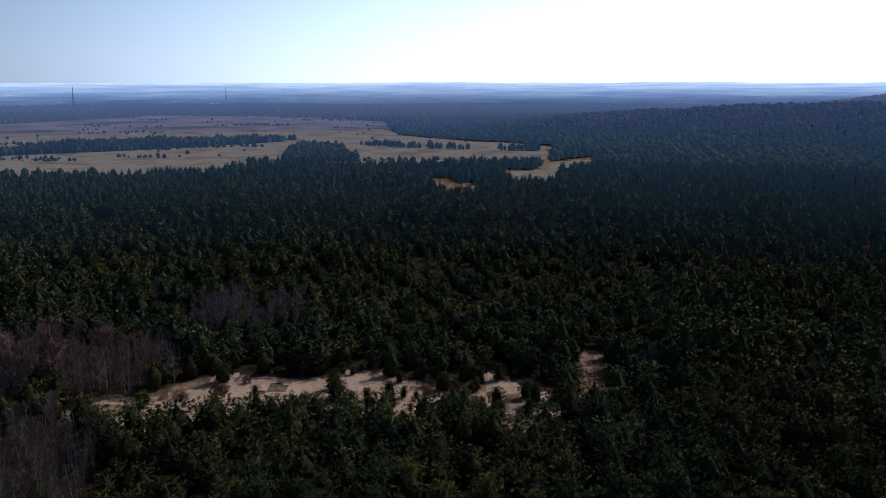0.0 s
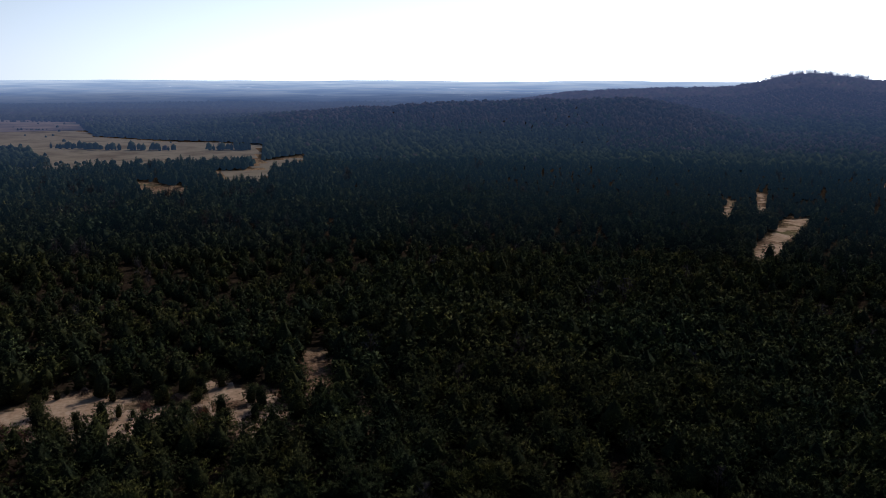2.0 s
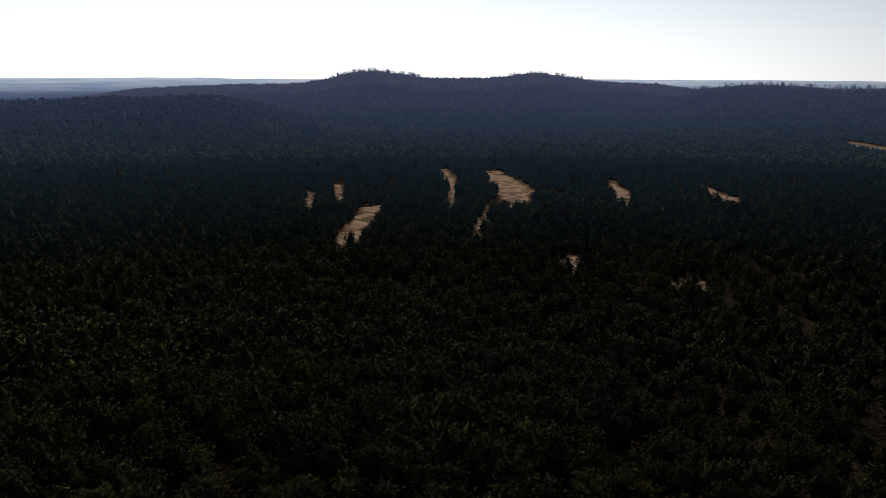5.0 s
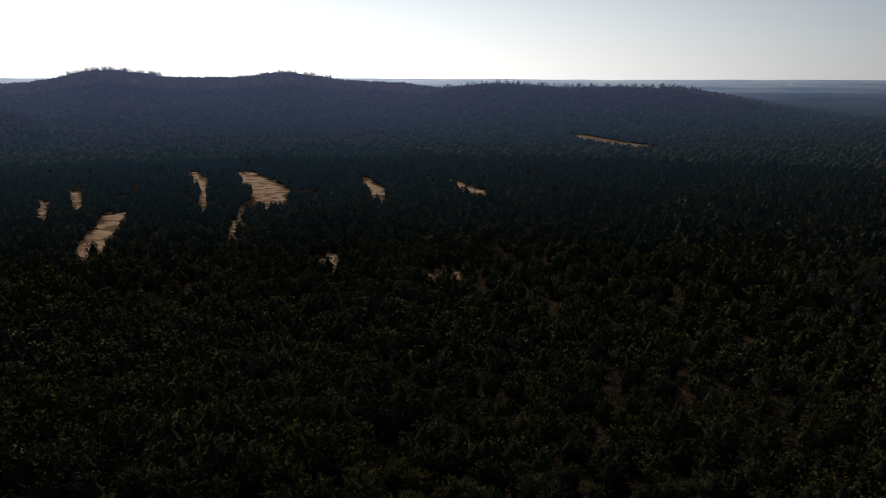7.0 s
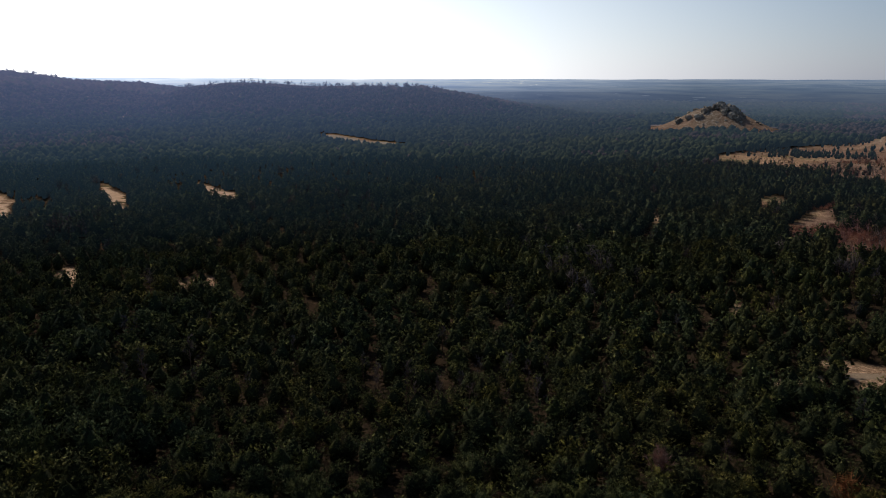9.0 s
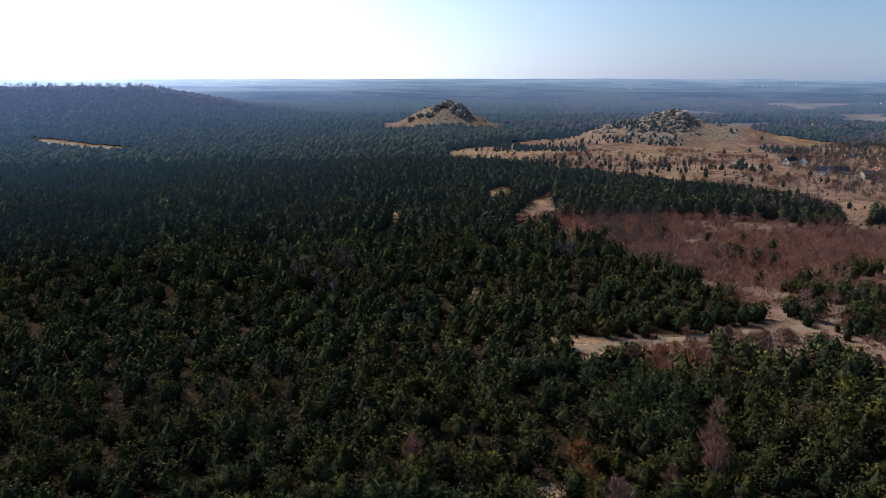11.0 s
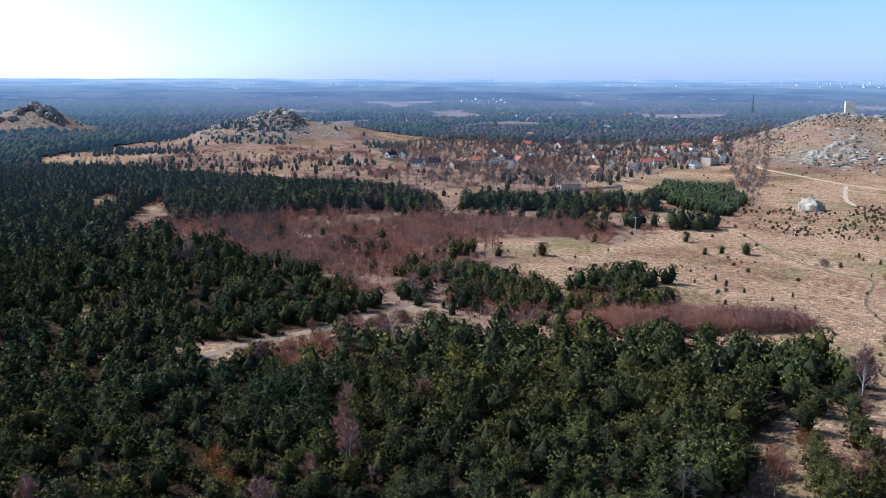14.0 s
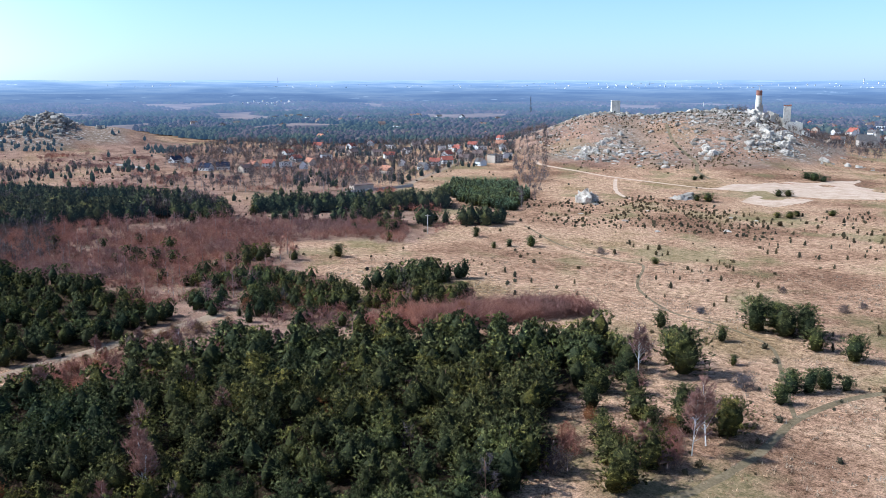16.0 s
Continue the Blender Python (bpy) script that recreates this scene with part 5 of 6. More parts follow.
p = np.where(inside(BRUSH, vx, vy), 0.05 + 0.3 * (lump(vx, vy, 24, 98) > 0.72), p)
p = np.where(inside(BRUSH_EDGE, vx, vy), 0.5 * (lump(vx, vy, 16, 99) > 0.4), p)
CLUMP = [(316, -150), (295, -163), (306, -177), (329, -167)]
p = np.where(inside(CLUMP, vx, vy), 0.9, p)
p = np.where(inside(VILLAGE_TREES, vx, vy), 0.18, p)
p = np.where(inside(GARDEN, vx, vy), 0.30, p)
p = np.where(inside(MEADOW, vx, vy), 0.012 + 0.4 * (lump(vx, vy, 34, 95) > 0.85), p)
CRAG_ROWS = (([(895, -172), (868, -262), (815, -252), (832, -165)], 0.75), ([(924, -300), (868, -372), (842, -360), (894, -292)], 0.6), ([(760, -130), (745, -235), (700, -325), (580, -266), (633, -195), (690, -130)], 0.14))
ROWS = ([(901, -106), (877, -175), (945, -195), (982, -116)], [(988, -207), (971, -312), (1041, -335), (1090, -229)], [(950, -316), (874, -370), (905, -385), (975, -328)])
for a, b in ((CRAG_WOOD, 0.04), (COPSE, 1.0), (CRAG_FOOT, 0.15), (ROWS[0], 0.8), (ROWS[1], 0.6), (ROWS[2], 0.8), *CRAG_ROWS):
    p = np.where(inside(a, vx, vy), b, p)
p = np.where(inside(HEATH, vx, vy) & ~near_house, p, 0)
s = rng.random(len(vx)) < p
x, y = vx[s], vy[s]
sz = rng.uniform(0.45, 1.0, len(x))
near = np.hypot(x, y) < 480
stuff("pines", "dark green pines dotted over the meadow and the village", [(*strew(CLOSE[1], x[near], y[near], land(x[near], y[near]), sz[near], rng, sz[near] * 0.66), 0)], [NEEDLE], "trees")
x, y, sz = x[~near], y[~near], sz[~near]
# far meadow pines, haze painted into their needles as glow
stuff("haze_glow_pines", "far dark pines in rows and clumps on dry meadows", [(*strew(MID[1], x, y, land(x, y), sz, rng, sz * 0.66), 0)], [MID_PINE], "trees")
fx, fy = grid(7.0, 600, 1900, rng)
p = np.where(inside(FIELD, fx, fy), 0.004 + 0.6 * (lump(fx * 0.6 + fy * 0.2, fy * 1.5, 60, 97) > 0.86), 0)
s = rng.random(len(fx)) < p
x, y = fx[s], fy[s]
stuff("hedgerow", "dark hedges and bushes across the dry fields", [(*strew(FAR[0], x, y, land(x, y) - 1, rng.uniform(0.35, 0.75, len(x)), rng), 0)], [FAR_PINE], "hedge")

# ---- limestone: crags, outcrops and boulders ----
def boulder(seed, n=3, rough=0.33, flat=0.7, mat=ROCK, square=1.0):
    bm = bmesh.new()
    bmesh.ops.create_icosphere(bm, subdivisions=n, radius=1.0)
    for v in bm.verts:
        p = Vector([math.copysign(abs(u) ** square, u) for u in v.co])
        k = noise.noise(p * 1.1 + Vector((seed * 7.1, 0, 0))) * rough * 1.3 + noise.cell(p * 2.3 + Vector((0, seed * 3.3, 0))) * rough * 0.45 + noise.noise(p * 4.0) * rough * 0.3
        v.co = Vector((p.x * (1 + k), p.y * (1 + k), max(-0.35, p.z * (1 + k)) * flat))
    me = bpy.data.meshes.new("boulder")
    bm.to_mesh(me)
    bm.free()
    me.materials.append(mat)
    return me


STONES = [boulder(i, 3, 0.42, 0.8, ROCK, 0.72) for i in range(6)]
DARK_STONES = [boulder(20 + i, 3, 0.5, 0.9, (ROCK_DARK, ROCK_DARK, ROCK)[i], 0.7) for i in range(3)]
WHITE_STONES = [boulder(i, 3, 0.36, 0.9, ROCK_WHITE, 0.62) for i in range(3)]


def rock(x, y, r, label, group="limestone outcrops", tall=1.0, sink=0.25, white=False, dark=False):
    ob = tagged(new("rock", DARK_STONES[int(rng.integers(0, 3))] if dark else WHITE_STONES[int(rng.integers(0, 3))] if white else STONES[int(rng.integers(0, 6))]), label, "rock", group)
    ob.matrix_world = stand(x, y, rng.uniform(0, 360), r, r * sink, r * tall)


rock(273, -417, 4.6, "white limestone rock standing alone on the heath", "", 1.9, 0.2, True)
rock(270, -420, 3.4, "weathered grey limestone rock beside a white one", "", 2.0, 0.2)
rock(240, -470, 6.5, "low white limestone outcrop on the heath", "", 0.8)
CLIFFS = [(405, -606, 4), (406, -617, 5), (406, -630, 5), (405, -647, 4), (399, -660, 4), (391, -601, 4), (375, -616, 4), (374, -639, 3), (362, -640, 3), (347, -634, 4), (324, -625, 3), (323, -667, 5), (318, -671, 5), (311, -665, 6)]
CLIFFS += [(460, -745, 4), (445, -765, 4), (425, -790, 4), (410, -800, 5), (397, -814, 5), (386, -819, 5), (372, -800, 6), (362, -797, 6), (354, -807, 7), (334, -777, 7), (338, -759, 6), (323, -753, 7), (305, -745, 8), (293, -745, 8), (282, -740, 9), (304, -724, 6), (315, -723, 5), (321, -716, 5), (324, -705, 5), (318, -685, 4), (299, -768, 9), (294, -727, 6)]
CLIFFS += [(248, -724, 4), (244, -729, 3.5), (228, -747, 3.5), (219, -743, 3), (207, -728, 3), (192, -696, 3)]
for cx, cy, h in CLIFFS:
    for k in range(2):
        rock(cx + rng.normal() * h * 1.1, cy + rng.normal() * h * 1.1, h * rng.uniform(0.16, 0.46), "jagged pale limestone cliff block on the castle hill", "cliff blocks", rng.uniform(0.8, 1.5), 0.3, bool(rng.random() < 0.45))
for x, y, h in [(309, -650, 7), (300, -715, 7), (288, -712, 8), (323, -771, 8), (393, -621, 6), (390, -597, 5), (394, -647, 5), (449, -757, 6), (256, -780, 5), (245, -782, 4.5), (248, -830, 4), (361, -783, 6), (345, -784, 6), (330, -619, 4.0), (300, -702, 6), (307, -692, 6), (296, -752, 8), (280, -724, 9), (274, -716, 8), (335, -800, 7), (325, -815, 8), (312, -800, 7), (345, -820, 6)]:
    for k in range(1):
        rock(x + rng.normal() * h * 0.5, y + rng.normal() * h * 0.5, h * rng.uniform(0.3, 0.62), "rugged white-grey limestone crag on the castle hill", tall=rng.uniform(0.9, 1.5))
CRAGS = [(398, -593, 3.5), (400, -606, 4.5), (409, -622, 7), (402, -621, 6), (413, -650, 5.5), (413, -659, 5), (410, -668, 4.5), (412, -683, 4), (392, -630, 4), (381, -625, 4), (330, -682, 5), (323, -675, 6), (314, -665, 6)]
CRAGS += [(312, -761, 6), (306, -761, 7), (302, -764, 7), (306, -786, 7), (302, -788, 7), (291, -773, 8), (284, -742, 7), (289, -739, 7), (299, -740, 6), (307, -736, 5), (334, -792, 7), (322, -769, 6), (362, -785, 4), (346, -826, 8), (352, -835, 7), (340, -822, 7), (375, -838, 5), (390, -826, 4), (405, -815, 4), (251, -738, 5), (247, -736, 4), (229, -733, 3.5), (222, -737, 3)]
for cx, cy, h in CRAGS:
    for k in range(2):
        rock(cx + rng.normal() * 1.5, cy + rng.normal() * 1.5, h * rng.uniform(0.4, 0.6), "steep white limestone cliff on the castle hill", "cliff blocks", rng.uniform(1.2, 1.9), 0.3, True)
SHARDS = []
for k in range(4):
    me = boulder(9 + k, 1, 0.3, 0.8)
    pv = np.array([v.co[:] for v in me.vertices])
    pv = (pv + np.random.default_rng(60 + k).uniform(-0.3, 0.3, pv.shape)) * ((1.5, 0.8, 0.8), (0.9, 1.2, 0.6), (1.2, 0.9, 1.1), (1.0, 1.0, 0.55))[k]
    SHARDS.append((pv, np.array([p.vertices[:] for p in me.polygons])))
rx, ry = grid(4.0, 380, 1350, rng)
a = bearing(rx, ry)
a = np.where(a < -100, a + 360, a)
rr = np.hypot(rx, ry)
zz = land(rx, ry)
oval = np.minimum(np.hypot((rx - 385) / 48, (ry + 628) / 40), np.hypot((rx - 305) / 52, (ry + 740) / 75))
p = np.where(inside(SLOPE, rx, ry), 0.14 * (lump(rx, ry, 30, 101) > 0.62) + 0.03 + 0.5 * (oval < 0.6 + 0.5 * lump(rx, ry, 18, 102)), 0)
p = np.where((a > 143) & (a < 161) & (rr > 800) & (rr < 960) & (zz > 24), 0.35 * (lump(rx, ry, 20, 103) > 0.45) + 0.3 * (zz > 35), p)
p = np.where((a > 94) & (a < 100.5) & (rr > 1130) & (rr < 1320) & (zz > 8), 0.08 * (lump(rx, ry, 28, 105) > 0.6) + 0.6 * ((a > 97.9) & (a < 99.3) & (zz > 14)) + 0.12 * (zz > 31), p)
p = np.where((a > 107.5) & (a < 114.3) & (rr > 920) & (rr < 1100) & (zz > 10), 0.75 * (lump(rx, ry, 18, 107) > 0.4) + 0.5 * ((a > 112.6) & (zz > 14)), p)
p = np.where(inside(KNOLL, rx, ry), 0.02, p)
s = rng.random(len(rx)) < p
x, y = rx[s], ry[s]
stuff("limestone_rubble", "broken white-grey limestone scattered over the hill slopes", [(*strew(SHARDS[k], x[k::4], y[k::4], land(x[k::4], y[k::4]) - 0.3, 0.6 + 2.4 * rng.random(len(x[k::4])) ** 2.2, rng), 0) for k in range(4)], [ROCK], "rocks")
rx, ry = grid(2.6, 600, 980, rng)
rr, zz, a = np.hypot(rx, ry), land(rx, ry), bearing(rx, ry)
oval = np.minimum(np.hypot((rx - 385) / 60, (ry + 628) / 52), np.hypot((rx - 310) / 65, (ry + 740) / 90))
p = np.where((a > 141) & (a < 162) & (zz > 7), 0.03 + 0.16 * (lump(rx, ry, 25, 111) > 0.55) + 0.34 * (oval < 0.5 + 0.7 * lump(rx, ry, 16, 112)) + 0.15 * (zz > 33), 0)
s = rng.random(len(rx)) < p
x, y = rx[s], ry[s]
stuff("limestone_rubble", "small pale limestone rubble on the castle hill", [(*strew(SHARDS[k], x[k::4], y[k::4], land(x[k::4], y[k::4]) - 0.1, 0.35 + 0.9 * rng.random(len(x[k::4])) ** 2, rng), 0) for k in range(4)], [ROCK], "rocks")
for ar, br_, h in ((98.3, 1225, 8.5), (98.0, 1238, 8.5), (98.7, 1225, 8), (98.5, 1212, 6), (98.1, 1218, 5), (99.1, 1222, 6), (98.9, 1208, 4.5), (97.6, 1235, 6), (97.2, 1228, 4), (97.0, 1220, 4.5), (96.0, 1214, 4), (96.6, 1210, 5), (95.4, 1215, 5)):
    rock(br_ * math.sin(radians(ar)), br_ * math.cos(radians(ar)), h, "jagged limestone crag on a bare hill", "crags of the bare hills", 1.2, 0.45, dark=True)
for ar, br_, h in ((112.6, 1020, 7), (113.0, 1015, 7.5), (113.3, 1010, 6.5), (113.6, 1004, 5), (112.1, 1015, 5), (111.6, 1012, 4), (111.2, 1000, 4), (115.4, 1020, 5), (109.2, 1000, 4)):
    rock(br_ * math.sin(radians(ar)), br_ * math.cos(radians(ar)), h, "jagged limestone crag on a bare hill", "crags of the bare hills", 1.1, 0.45, dark=True)

made = 0
while made < 120:
    second = made >= 16
    a, r = radians(rng.uniform(107.8, 114.4) if second else rng.uniform(97.6, 99.3) if made % 3 else rng.uniform(94.8, 96.5)), rng.uniform(955, 1050) if second else rng.uniform(1190, 1265)
    x, y = r * math.sin(a), r * math.cos(a)
    if float(land(x, y)) > (11 if second else 14) + rng.uniform(0, 8):
        rock(x, y, 0.9 + 3.2 * rng.random() ** 1.8, "weathered grey limestone block on a bare hill", "crags of the bare hills", rng.uniform(0.8, 1.3), 0.35, dark=True)
        made += 1


# ---- castle ruin ----
def box(w, d, h, z=0.0, cx=0.0, cy=0.0):
    v = np.array([(sx * w / 2 + cx, sy * d / 2 + cy, z + sz * h) for sz in (0, 1) for sy in (-1, 1) for sx in (-1, 1)])
    return v, np.array([(0, 2, 3), (0, 3, 1), (4, 5, 7), (4, 7, 6), (0, 1, 5), (0, 5, 4), (2, 6, 7), (2, 7, 3), (0, 4, 6), (0, 6, 2), (1, 3, 7), (1, 7, 5)])


def ragged(length, thick, heights, gaps=()):
    """A ruined wall along x: piers of stone of uneven height; gaps: (pier, sill, head) openings."""
    n = len(heights)
    w = length / n
    out = []
    for i, h in enumerate(heights):
        cx = -length / 2 + (i + 0.5) * w
        hole = [g for g in gaps if g[0] == i]
        if hole:
            out += [box(w, thick, hole[0][1], 0, cx), box(w, thick, max(0.4, h - hole[0][2]), hole[0][2], cx)]
        else:
            out.append(box(w, thick, h, 0, cx))
    return join(out)


def turned(vf, deg, dx=0, dy=0, dz=0):
    v, f = vf
    c, s = math.cos(radians(deg)), math.sin(radians(deg))
    return np.stack([v[:, 0] * c - v[:, 1] * s + dx, v[:, 0] * s + v[:, 1] * c + dy, v[:, 2] + dz], 1), f


def drum(r0, r1, h, z, sides=20, ragged_top=0.0):
    a = np.arange(sides) * 2 * np.pi / sides
    rg = np.random.default_rng(8)
    top = z + h + rg.uniform(-ragged_top, 0, sides)
    v = np.concatenate([np.stack([np.cos(a) * r0, np.sin(a) * r0, a * 0 + z], 1), np.stack([np.cos(a) * r1, np.sin(a) * r1, top], 1), [(0, 0, z + h - ragged_top)]])
    i = np.arange(sides)
    j = (i + 1) % sides
    return v, np.concatenate([np.stack([i, j, j + sides], 1), np.stack([i, j + sides, i + sides], 1), np.stack([i + sides, j + sides, i * 0 + 2 * sides], 1)])


def castle_part(name, vf, mat, parent, label=""):
    return part(name, mesh(name, *vf, mat), parent, label)


keep = thing("round_tower", "tall round ruined tower, white stone below red brick", "castle tower", "", pose(359, -858, 38))
castle_part("base", drum(3.7, 3.4, 7, 0), MASONRY, keep)
castle_part("shaft", drum(3.1, 2.9, 11, 7), MASONRY_LIGHT, keep)
castle_part("brick_top", drum(3.0, 2.85, 5.6, 18, 20, 1.2), BRICK, keep, "red brick top storey")
castle_part("mast", rod((0, 0, 22), (0, 0, 27.5), 0.3, 0.14, 5), MASONRY, keep)
tow = thing("square_tower", "narrow square ruined tower of pale stone", "castle tower", "", pose(328, -854, 21, 0, 0, 25))
castle_part("body", box(6.6, 6.6, 25, 0), MASONRY, tow)
castle_part("parapet", join([box(6.9, 1.0, 1.2, 25, 0, -2.9), box(6.9, 1.0, 0.8, 25, 0, 2.9), box(1.0, 4.8, 1.6, 25, -2.9, 0)]), BRICK, tow, "weathered brick parapet")
gz = float(land(470, -767))
tow = thing("watch_tower", "square pale stone tower on the hill crest", "castle tower", "", pose(470, -767, gz - 2, 0, 0, 40))
castle_part("body", box(8.4, 8.4, 14, 0), MASONRY_LIGHT, tow)
castle_part("parapet", join([box(8.7, 1.0, 0.9, 14, 0, -3.85), box(8.7, 1.0, 0.9, 14, 0, 3.85), box(1.0, 6.6, 0.9, 14, -3.85, 0), box(1.0, 6.6, 0.9, 14, 3.85, 0)]), MASONRY, tow)
castle_part("door", box(1.2, 0.3, 2.4, 2.2, 1, 4.25), DARK, tow, "dark doorway")
gz = 15.5
hall = thing("castle_hall", "roofless stone castle hall with empty windows", "castle ruin", "", pose(319, -847, gz, 0, 0, 28))
castle_part("front_wall", turned(ragged(17, 1.5, [15, 16, 16.5, 15.5, 16, 16, 15, 13], ((2, 8, 10.5), (5, 8, 10.5), (6, 4, 6))), 0, 0, 5), MASONRY_LIGHT, hall)
castle_part("back_wall", turned(ragged(17, 1.5, [14, 11, 9, 10, 13, 14, 15, 15]), 0, 0, -5), MASONRY, hall)
castle_part("side_wall", turned(ragged(8.4, 1.5, [14, 12, 14, 15]), 90, -7.7), MASONRY, hall)
castle_part("side_wall", turned(ragged(8.4, 1.5, [15, 14, 12, 10]), 90, 7.7), MASONRY, hall)
for dx, dy, rot, ln, hs, gaps in ((346, -850, 15, 22, [6, 9, 11, 12, 8, 7, 9, 10], ((3, 3, 7),)), (338, -848, 55, 14, [9, 12, 13, 11, 6], ((1, 4, 8),)), (352, -846, 100, 12, [12, 10, 9, 8, 4], ()), (341, -862, 5, 26, [5, 7, 9, 8, 9, 11, 8, 6, 5], ()), (364, -850, -20, 12, [5, 7, 8, 6], ()), (353, -846, 70, 9, [15, 17, 16, 13], ())):
    gz = float(land(dx, dy)) - 3
    wl = thing("castle_wall", "broken pale stone curtain wall of the castle", "castle ruin", "castle curtain walls", pose(dx, dy, gz, 0, 0, rot))
    castle_part("masonry", ragged(ln, 1.8, [h * 0.95 for h in hs], gaps), MASONRY, wl)


# ---- houses ----
def house(name, w, d, h, rise, wall, roof, label, flat=False, storeys=2):
    """A house at the origin, ridge along x."""
    t = thing(name, label, "house", "village houses")
    if flat:
        castle_part("wall", box(w, d, h), wall, t)
        castle_part("roof", join([box(w + 0.5, d + 0.5, 0.35, h), box(w * 0.3, d * 0.3, 0.8, h + 0.35)]), roof, t)
    else:
        v, f = box(w, d, h)
        g = np.array([(-w / 2, 0, h + rise), (w / 2, 0, h + rise)])
        v = np.concatenate([v, g])
        f = np.concatenate([f, [(4, 6, 8), (5, 9, 7), (4, 8, 9), (4, 9, 5), (6, 7, 9), (6, 9, 8)]])
        castle_part("wall", (v, f), wall, t)
        e, o = 0.6, 0.22
        k = rise / (d / 2)
        rv, n = [], 0
        for s in (-1, 1):
            for xx in (-w / 2 - e, w / 2 + e):
                rv += [(xx, s * (d / 2 + e), h - k * e + 0.05), (xx, 0, h + rise + 0.05), (xx, s * (d / 2 + e), h - k * e + 0.05 + o), (xx, 0, h + rise + 0.05 + o)]
        rf = []
        for b in (0, 8):
            rf += [(b, b + 1, b + 5), (b, b + 5, b + 4), (b + 2, b + 6, b + 7), (b + 2, b + 7, b + 3), (b, b + 4, b + 6), (b, b + 6, b + 2), (b, b + 2, b + 3), (b, b + 3, b + 1), (b + 4, b + 5, b + 7), (b + 4, b + 7, b + 6)]
        cover = castle_part("roof", (np.array(rv), np.array(rf)), roof, t)
        castle_part("chimney", box(0.7, 0.7, 1.8, h + rise - 0.9, w * 0.2, d * 0.12), BRICK, cover, "brick chimney")
    for s in range(storeys):
        for u in (-0.3, 0.0, 0.3):
            for side in (-1, 1):
                castle_part("window", box(1.3, 0.12, 1.4, 0.9 + s * 2.8, u * w, side * (d / 2 + 0.03)), DARK, t, "dark glass window")
    castle_part("door", box(1.0, 0.14, 2.1, 0, -0.15 * w, -d / 2 - 0.03), DARK, t)
    return t


KINDS = [
    house("house", 11, 9, 5.2, 3.6, PLASTER, RED_TILE, "white plastered house with a red tiled roof"),
    house("house", 12, 9, 4.6, 4.2, TAN_WALL, ORANGE_TILE, "orange-brick house with an orange tiled roof"),
    house("house", 10, 8.5, 5.0, 3.4, PLASTER, SLATE, "white plastered house with a grey roof", storeys=1),
    house("house", 11, 9, 5.4, 3.4, TAN_WALL, BROWN_TILE, "cream house with a weathered brown roof"),
    house("house", 12, 10, 6.0, 0, PLASTER, SLATE, "white flat-roofed village house", True),
    house("house", 12, 9, 4.0, 4.0, PLASTER, NAVY, "modern white house under a dark blue roof", storeys=1),
    house("apartment_house", 15, 11, 9.0, 0, TAN_WALL, SLATE, "cream three-storey apartment house", True, 3),
]
rh = np.random.default_rng(5)
while len(HOUSES) < 60:
    a, r = radians(rh.uniform(123, 142)), rh.uniform(690, 1150)
    x, y = r * math.sin(a), r * math.cos(a)
    if min(math.hypot(x - h[0], y - h[1]) for h in HOUSES) > 24:
        HOUSES.append((x, y, int(rh.choice([0, 1, 2, 3, 3, 3, 0]))))
used = set()
for i, (x, y, k) in enumerate(HOUSES):
    m = pose(x, y, float(land(x, y)) - 0.2, 0, 0, 20 + 37 * (i % 5) + 4 * (i % 3)) @ Matrix.Diagonal((0.84, 0.78, 0.75, 1))
    if k in used:
        place(KINDS[k], m)
    else:
        KINDS[k].matrix_world = m
        used.add(k)
CASTLE_VILLAGE = [(r * math.sin(radians(a)), r * math.cos(radians(a))) for a, r in zip(rh.uniform(156.5, 167, 34), rh.uniform(1000, 1420, 34))]
for i, (x, y) in enumerate(CASTLE_VILLAGE):
    place(KINDS[(0, 2, 3, 0, 4, 1)[i % 6]], pose(x, y, float(land(x, y)) + (2.5 if math.hypot(x, y) > 1120 else -0.2), 0, 0, 47 * i) @ Matrix.Diagonal((0.95, 0.9, 0.9, 1)))
FAR_HOUSES = [(r * math.sin(radians(a)), r * math.cos(radians(a))) for a, r in zip(rh.uniform(121, 150, 20), rh.uniform(1120, 1700, 20))] + [(835, -1096), (848, -1005), (959, -1176), (417, -1206), (438, -1310), (383, -1166), (432, -1367), (387, -1272), (414, -1426), (349, -1242), (360, -1151), (442, -1479), (490, -1438), (494, -1532), (485, -1685), (912, -1061), (969, -1108), (1295, -968), (1260, -882), (1299, -1004)]
for i, (x, y) in enumerate(FAR_HOUSES):
    place(KINDS[(3, 2, 4, 3, 3, 2)[i % 6]], pose(x, y, float(land(x, y)) + 0.8, 0, 0, 53 * i) @ Matrix.Diagonal((0.9, 0.9, 0.9, 1)))
shed = thing("shed", "long low grey shed beside a yard wall", "shed", "", pose(420, -374, float(land(420, -374)), 0, 0, 80))
castle_part("wall", box(15, 6, 2.4), TAN_WALL, shed)
castle_part("roof", box(16, 7, 0.3, 2.4), BROWN_TILE, shed)
for cx, cy, ln, rot in ((404, -376, 55, 84), (680, -343, 62, 0)):
    fw = thing("yard_wall", "long pale concrete yard wall", "wall", "yard walls", pose(cx, cy, float(land(cx, cy)), 0, 0, rot))
    castle_part("panel", box(ln, 0.3, 1.7), CONCRETE, fw)
    castle_part("coping", box(ln + 0.2, 0.45, 0.15, 1.7), CONCRETE, fw)

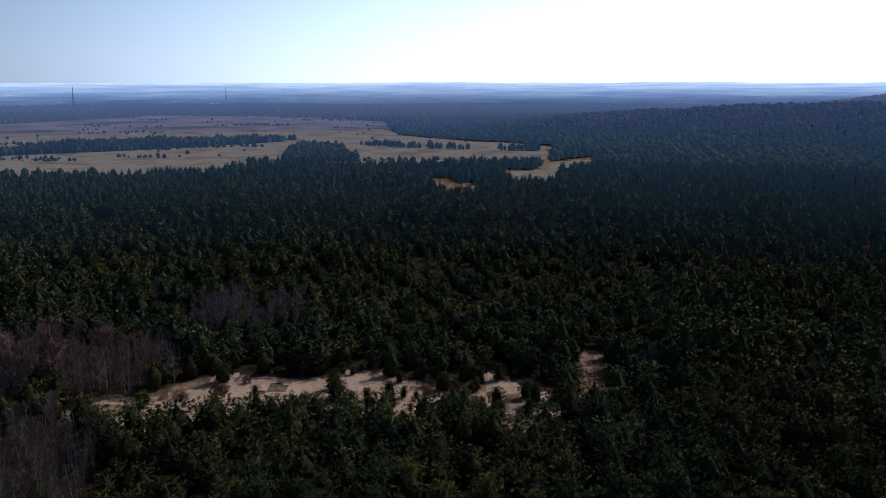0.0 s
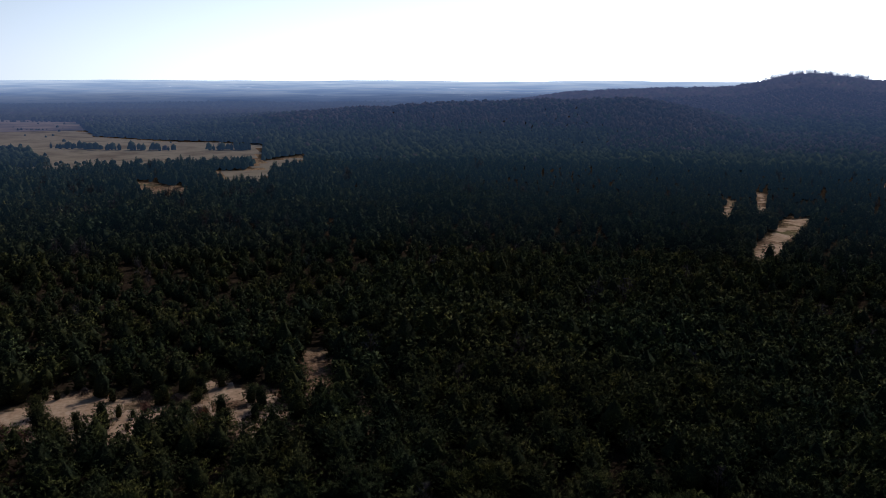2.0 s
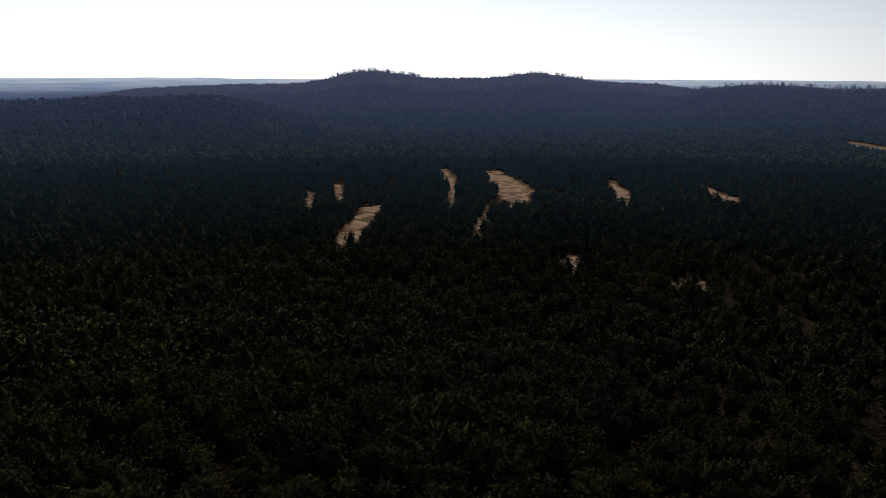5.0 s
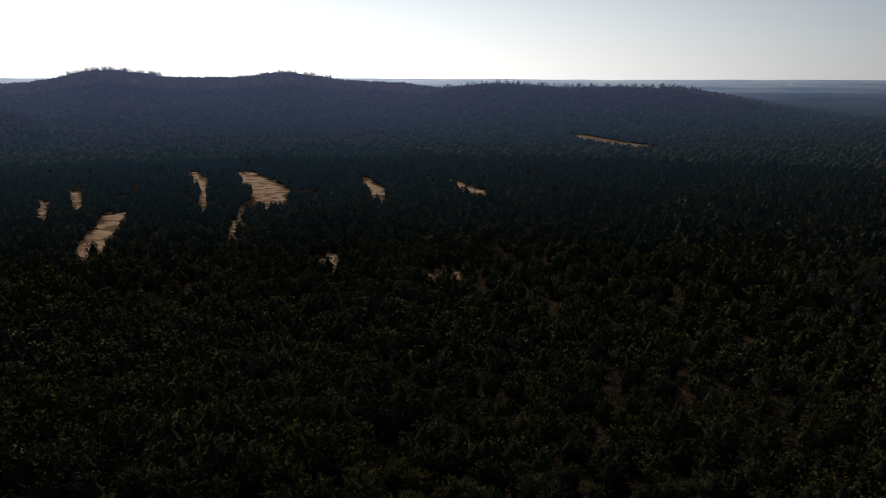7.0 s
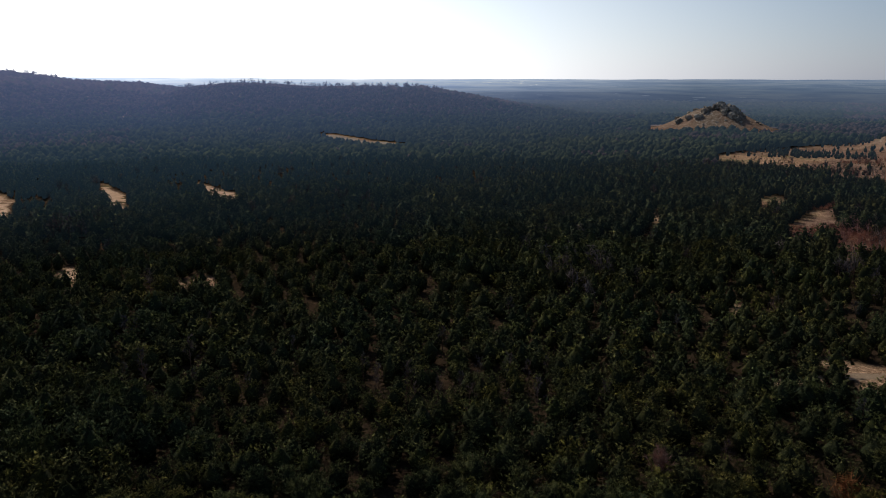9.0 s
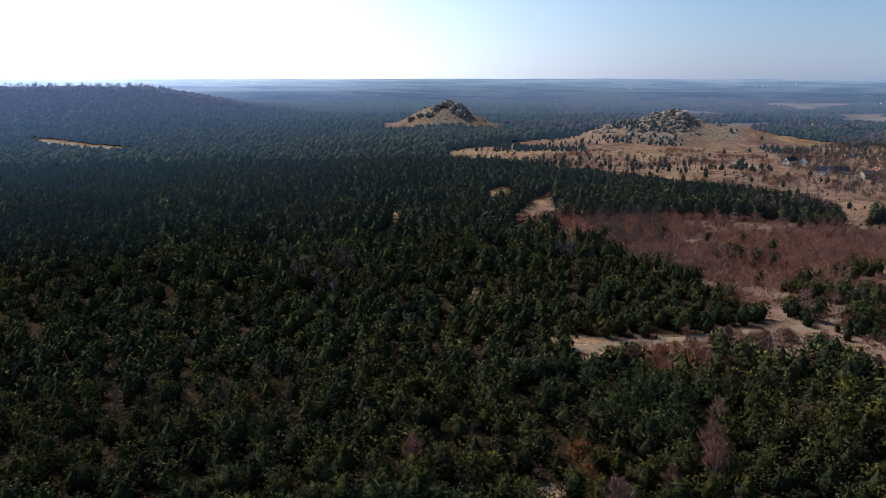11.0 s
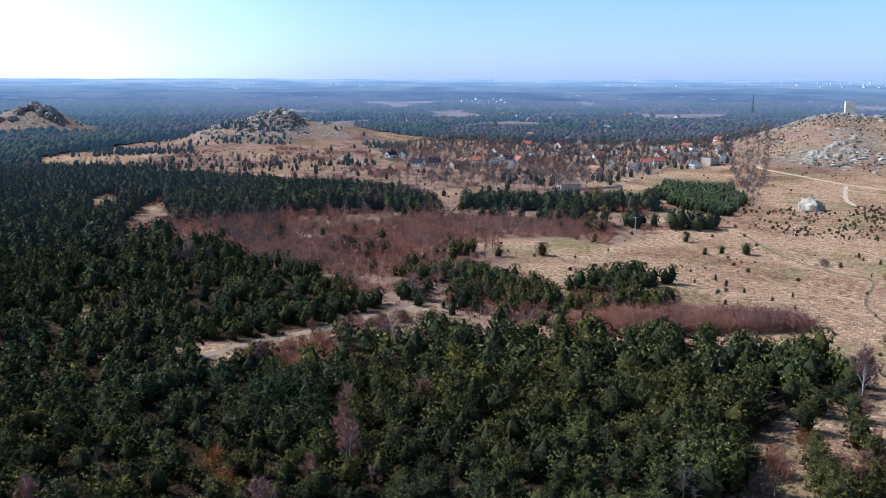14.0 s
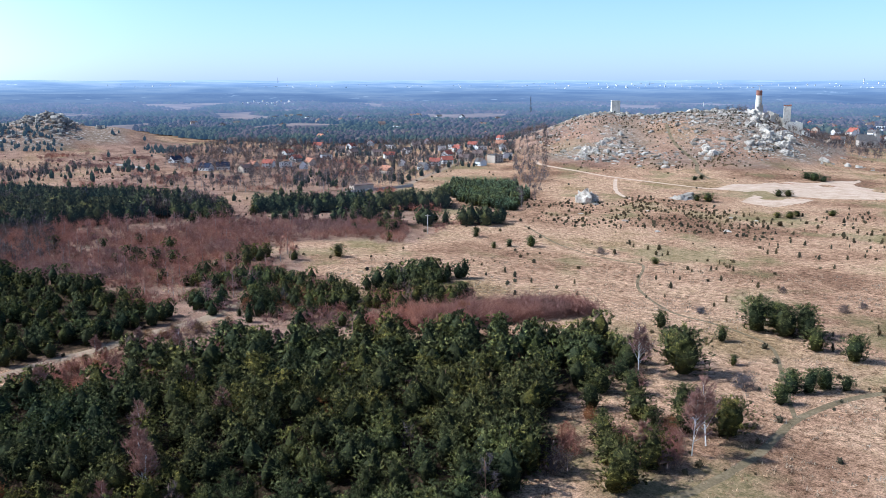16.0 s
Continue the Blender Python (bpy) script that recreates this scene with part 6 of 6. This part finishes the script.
gz = float(land(286, -968))
church = thing("church", "grey-roofed stone church among village houses", "church", "", pose(286, -968, gz - 0.3, 0, 0, 35))
castle_part("nave", box(18, 10, 8), MASONRY, church)
ridge = np.array([(-9.4, -5.4, 7.8), (9.4, -5.4, 7.8), (9.4, 5.4, 7.8), (-9.4, 5.4, 7.8), (-9.4, 0, 14), (9.4, 0, 14)])
castle_part("roof", (ridge, np.array([(0, 1, 5), (0, 5, 4), (2, 3, 4), (2, 4, 5), (0, 4, 3), (1, 2, 5), (0, 3, 2), (0, 2, 1)])), SLATE, church)
tower_part = castle_part("tower", box(5, 5, 15, 0, -10, 0), MASONRY, church)
castle_part("spire", turned(drum(3.4, 0.2, 6, 15, 4), 45, -10), SLATE, tower_part)
for u in (-5, 0, 5):
    for side in (-1, 1):
        castle_part("window", box(1.2, 0.14, 3.4, 2.4, u, side * 5.02), DARK, church, "tall dark window")

# power pole on the heath
pole = thing("power_pole", "grey concrete power pole with a crossarm", "pole", "", pose(270, -281, float(land(270, -281)), 0, 0, 40))
castle_part("post", rod((0, 0, -0.3), (0, 0, 9.2), 0.24, 0.16, 8), CONCRETE, pole)
castle_part("crossarm", box(2.6, 0.16, 0.18, 8.6), CONCRETE, pole)
for u in (-1.15, 0, 1.15):
    castle_part("insulator", drum(0.07, 0.05, 0.35, 8.78, 6) if u else turned(drum(0.07, 0.05, 0.35, 9.2, 6), 0), DARK, pole) .location = (u, 0, 0)

# ---- far town, city blocks and masts on the horizon ----
TOWN = [(2077, -1427), (2131, -1484), (2042, -1437), (2151, -1529), (2049, -1472), (1988, -1444), (2065, -1516), (2116, -1570), (1980, -1483), (2067, -1562), (1957, -1399), (1907, -1396), (1920, -1466), (2040, -1382)]
def block(w, d, h):
    t = thing("city_block", "pale city block far away on the hazy plain", "building", "far city blocks")
    castle_part("body", box(w, d, h), PLASTER, t)
    castle_part("roof", box(w * 0.5, d * 0.5, 3, h), PLASTER, t)
    return t


BLOCKS = [block(34, 16, 20), block(18, 16, 30), block(60, 20, 9)]
rb = np.random.default_rng(77)
first = [True, True, True]
for n in range(230):
    a, r = (rb.uniform(147, 167) if n % 5 > 1 else rb.uniform(116, 150)), rb.uniform(3600, 4300)
    k = int(rb.integers(0, 3))
    x, y = r * math.sin(radians(a)), r * math.cos(radians(a))
    m = pose(x, y, float(land(x, y)) + 7, 0, 0, rb.uniform(0, 180)) @ Matrix.Diagonal((rb.uniform(0.15, 0.4), rb.uniform(0.15, 0.4), rb.uniform(0.12, 0.36), 1))
    if first[k]:
        BLOCKS[k].matrix_world, first[k] = m, False
    else:
        place(BLOCKS[k], m)
for i, (x, y) in enumerate(TOWN):
    place(BLOCKS[i % 2], pose(x, y, float(land(x, y)) + 3.5, 0, 0, 31 * i) @ Matrix.Diagonal((0.2, 0.42, 0.19, 1)))
for a, r, h in ((163.1, 4150, 34), (163.9, 4150, 22), (154.0, 2300, 17)):
    x, y = r * math.sin(radians(a)), r * math.cos(radians(a))
    ch = thing("chimney_stack", "slender pale chimney far on the plain", "chimney", "far chimneys", pose(x, y, float(land(x, y))))
    castle_part("shaft", drum(h * 0.09, h * 0.07, h, 0, 10), PLASTER, ch)
    castle_part("rim", drum(h * 0.08, h * 0.08, 1.5, h, 10), SLATE, ch)
for a, r, h in ((-23.2, 2600, 58), (-14.1, 2900, 44), (143.0, 1850, 40), (126.4, 4300, 36)):
    x, y = r * math.sin(radians(a)), r * math.cos(radians(a))
    ms = thing("mast", "thin steel transmission mast rising over the forest", "mast", "masts", pose(x, y, float(land(x, y))))
    for dx, dy in ((1.6, 1.6), (1.6, -1.6), (-1.6, 1.6), (-1.6, -1.6)):
        castle_part("leg", rod((dx, dy, 0), (dx * 0.2, dy * 0.2, h), 0.3, 0.2), SLATE, ms)
    for u in (0.3, 0.55, 0.8):
        castle_part("brace", box(3.4 * (1 - u) + 0.8, 3.4 * (1 - u) + 0.8, 0.6, h * u), SLATE, ms)
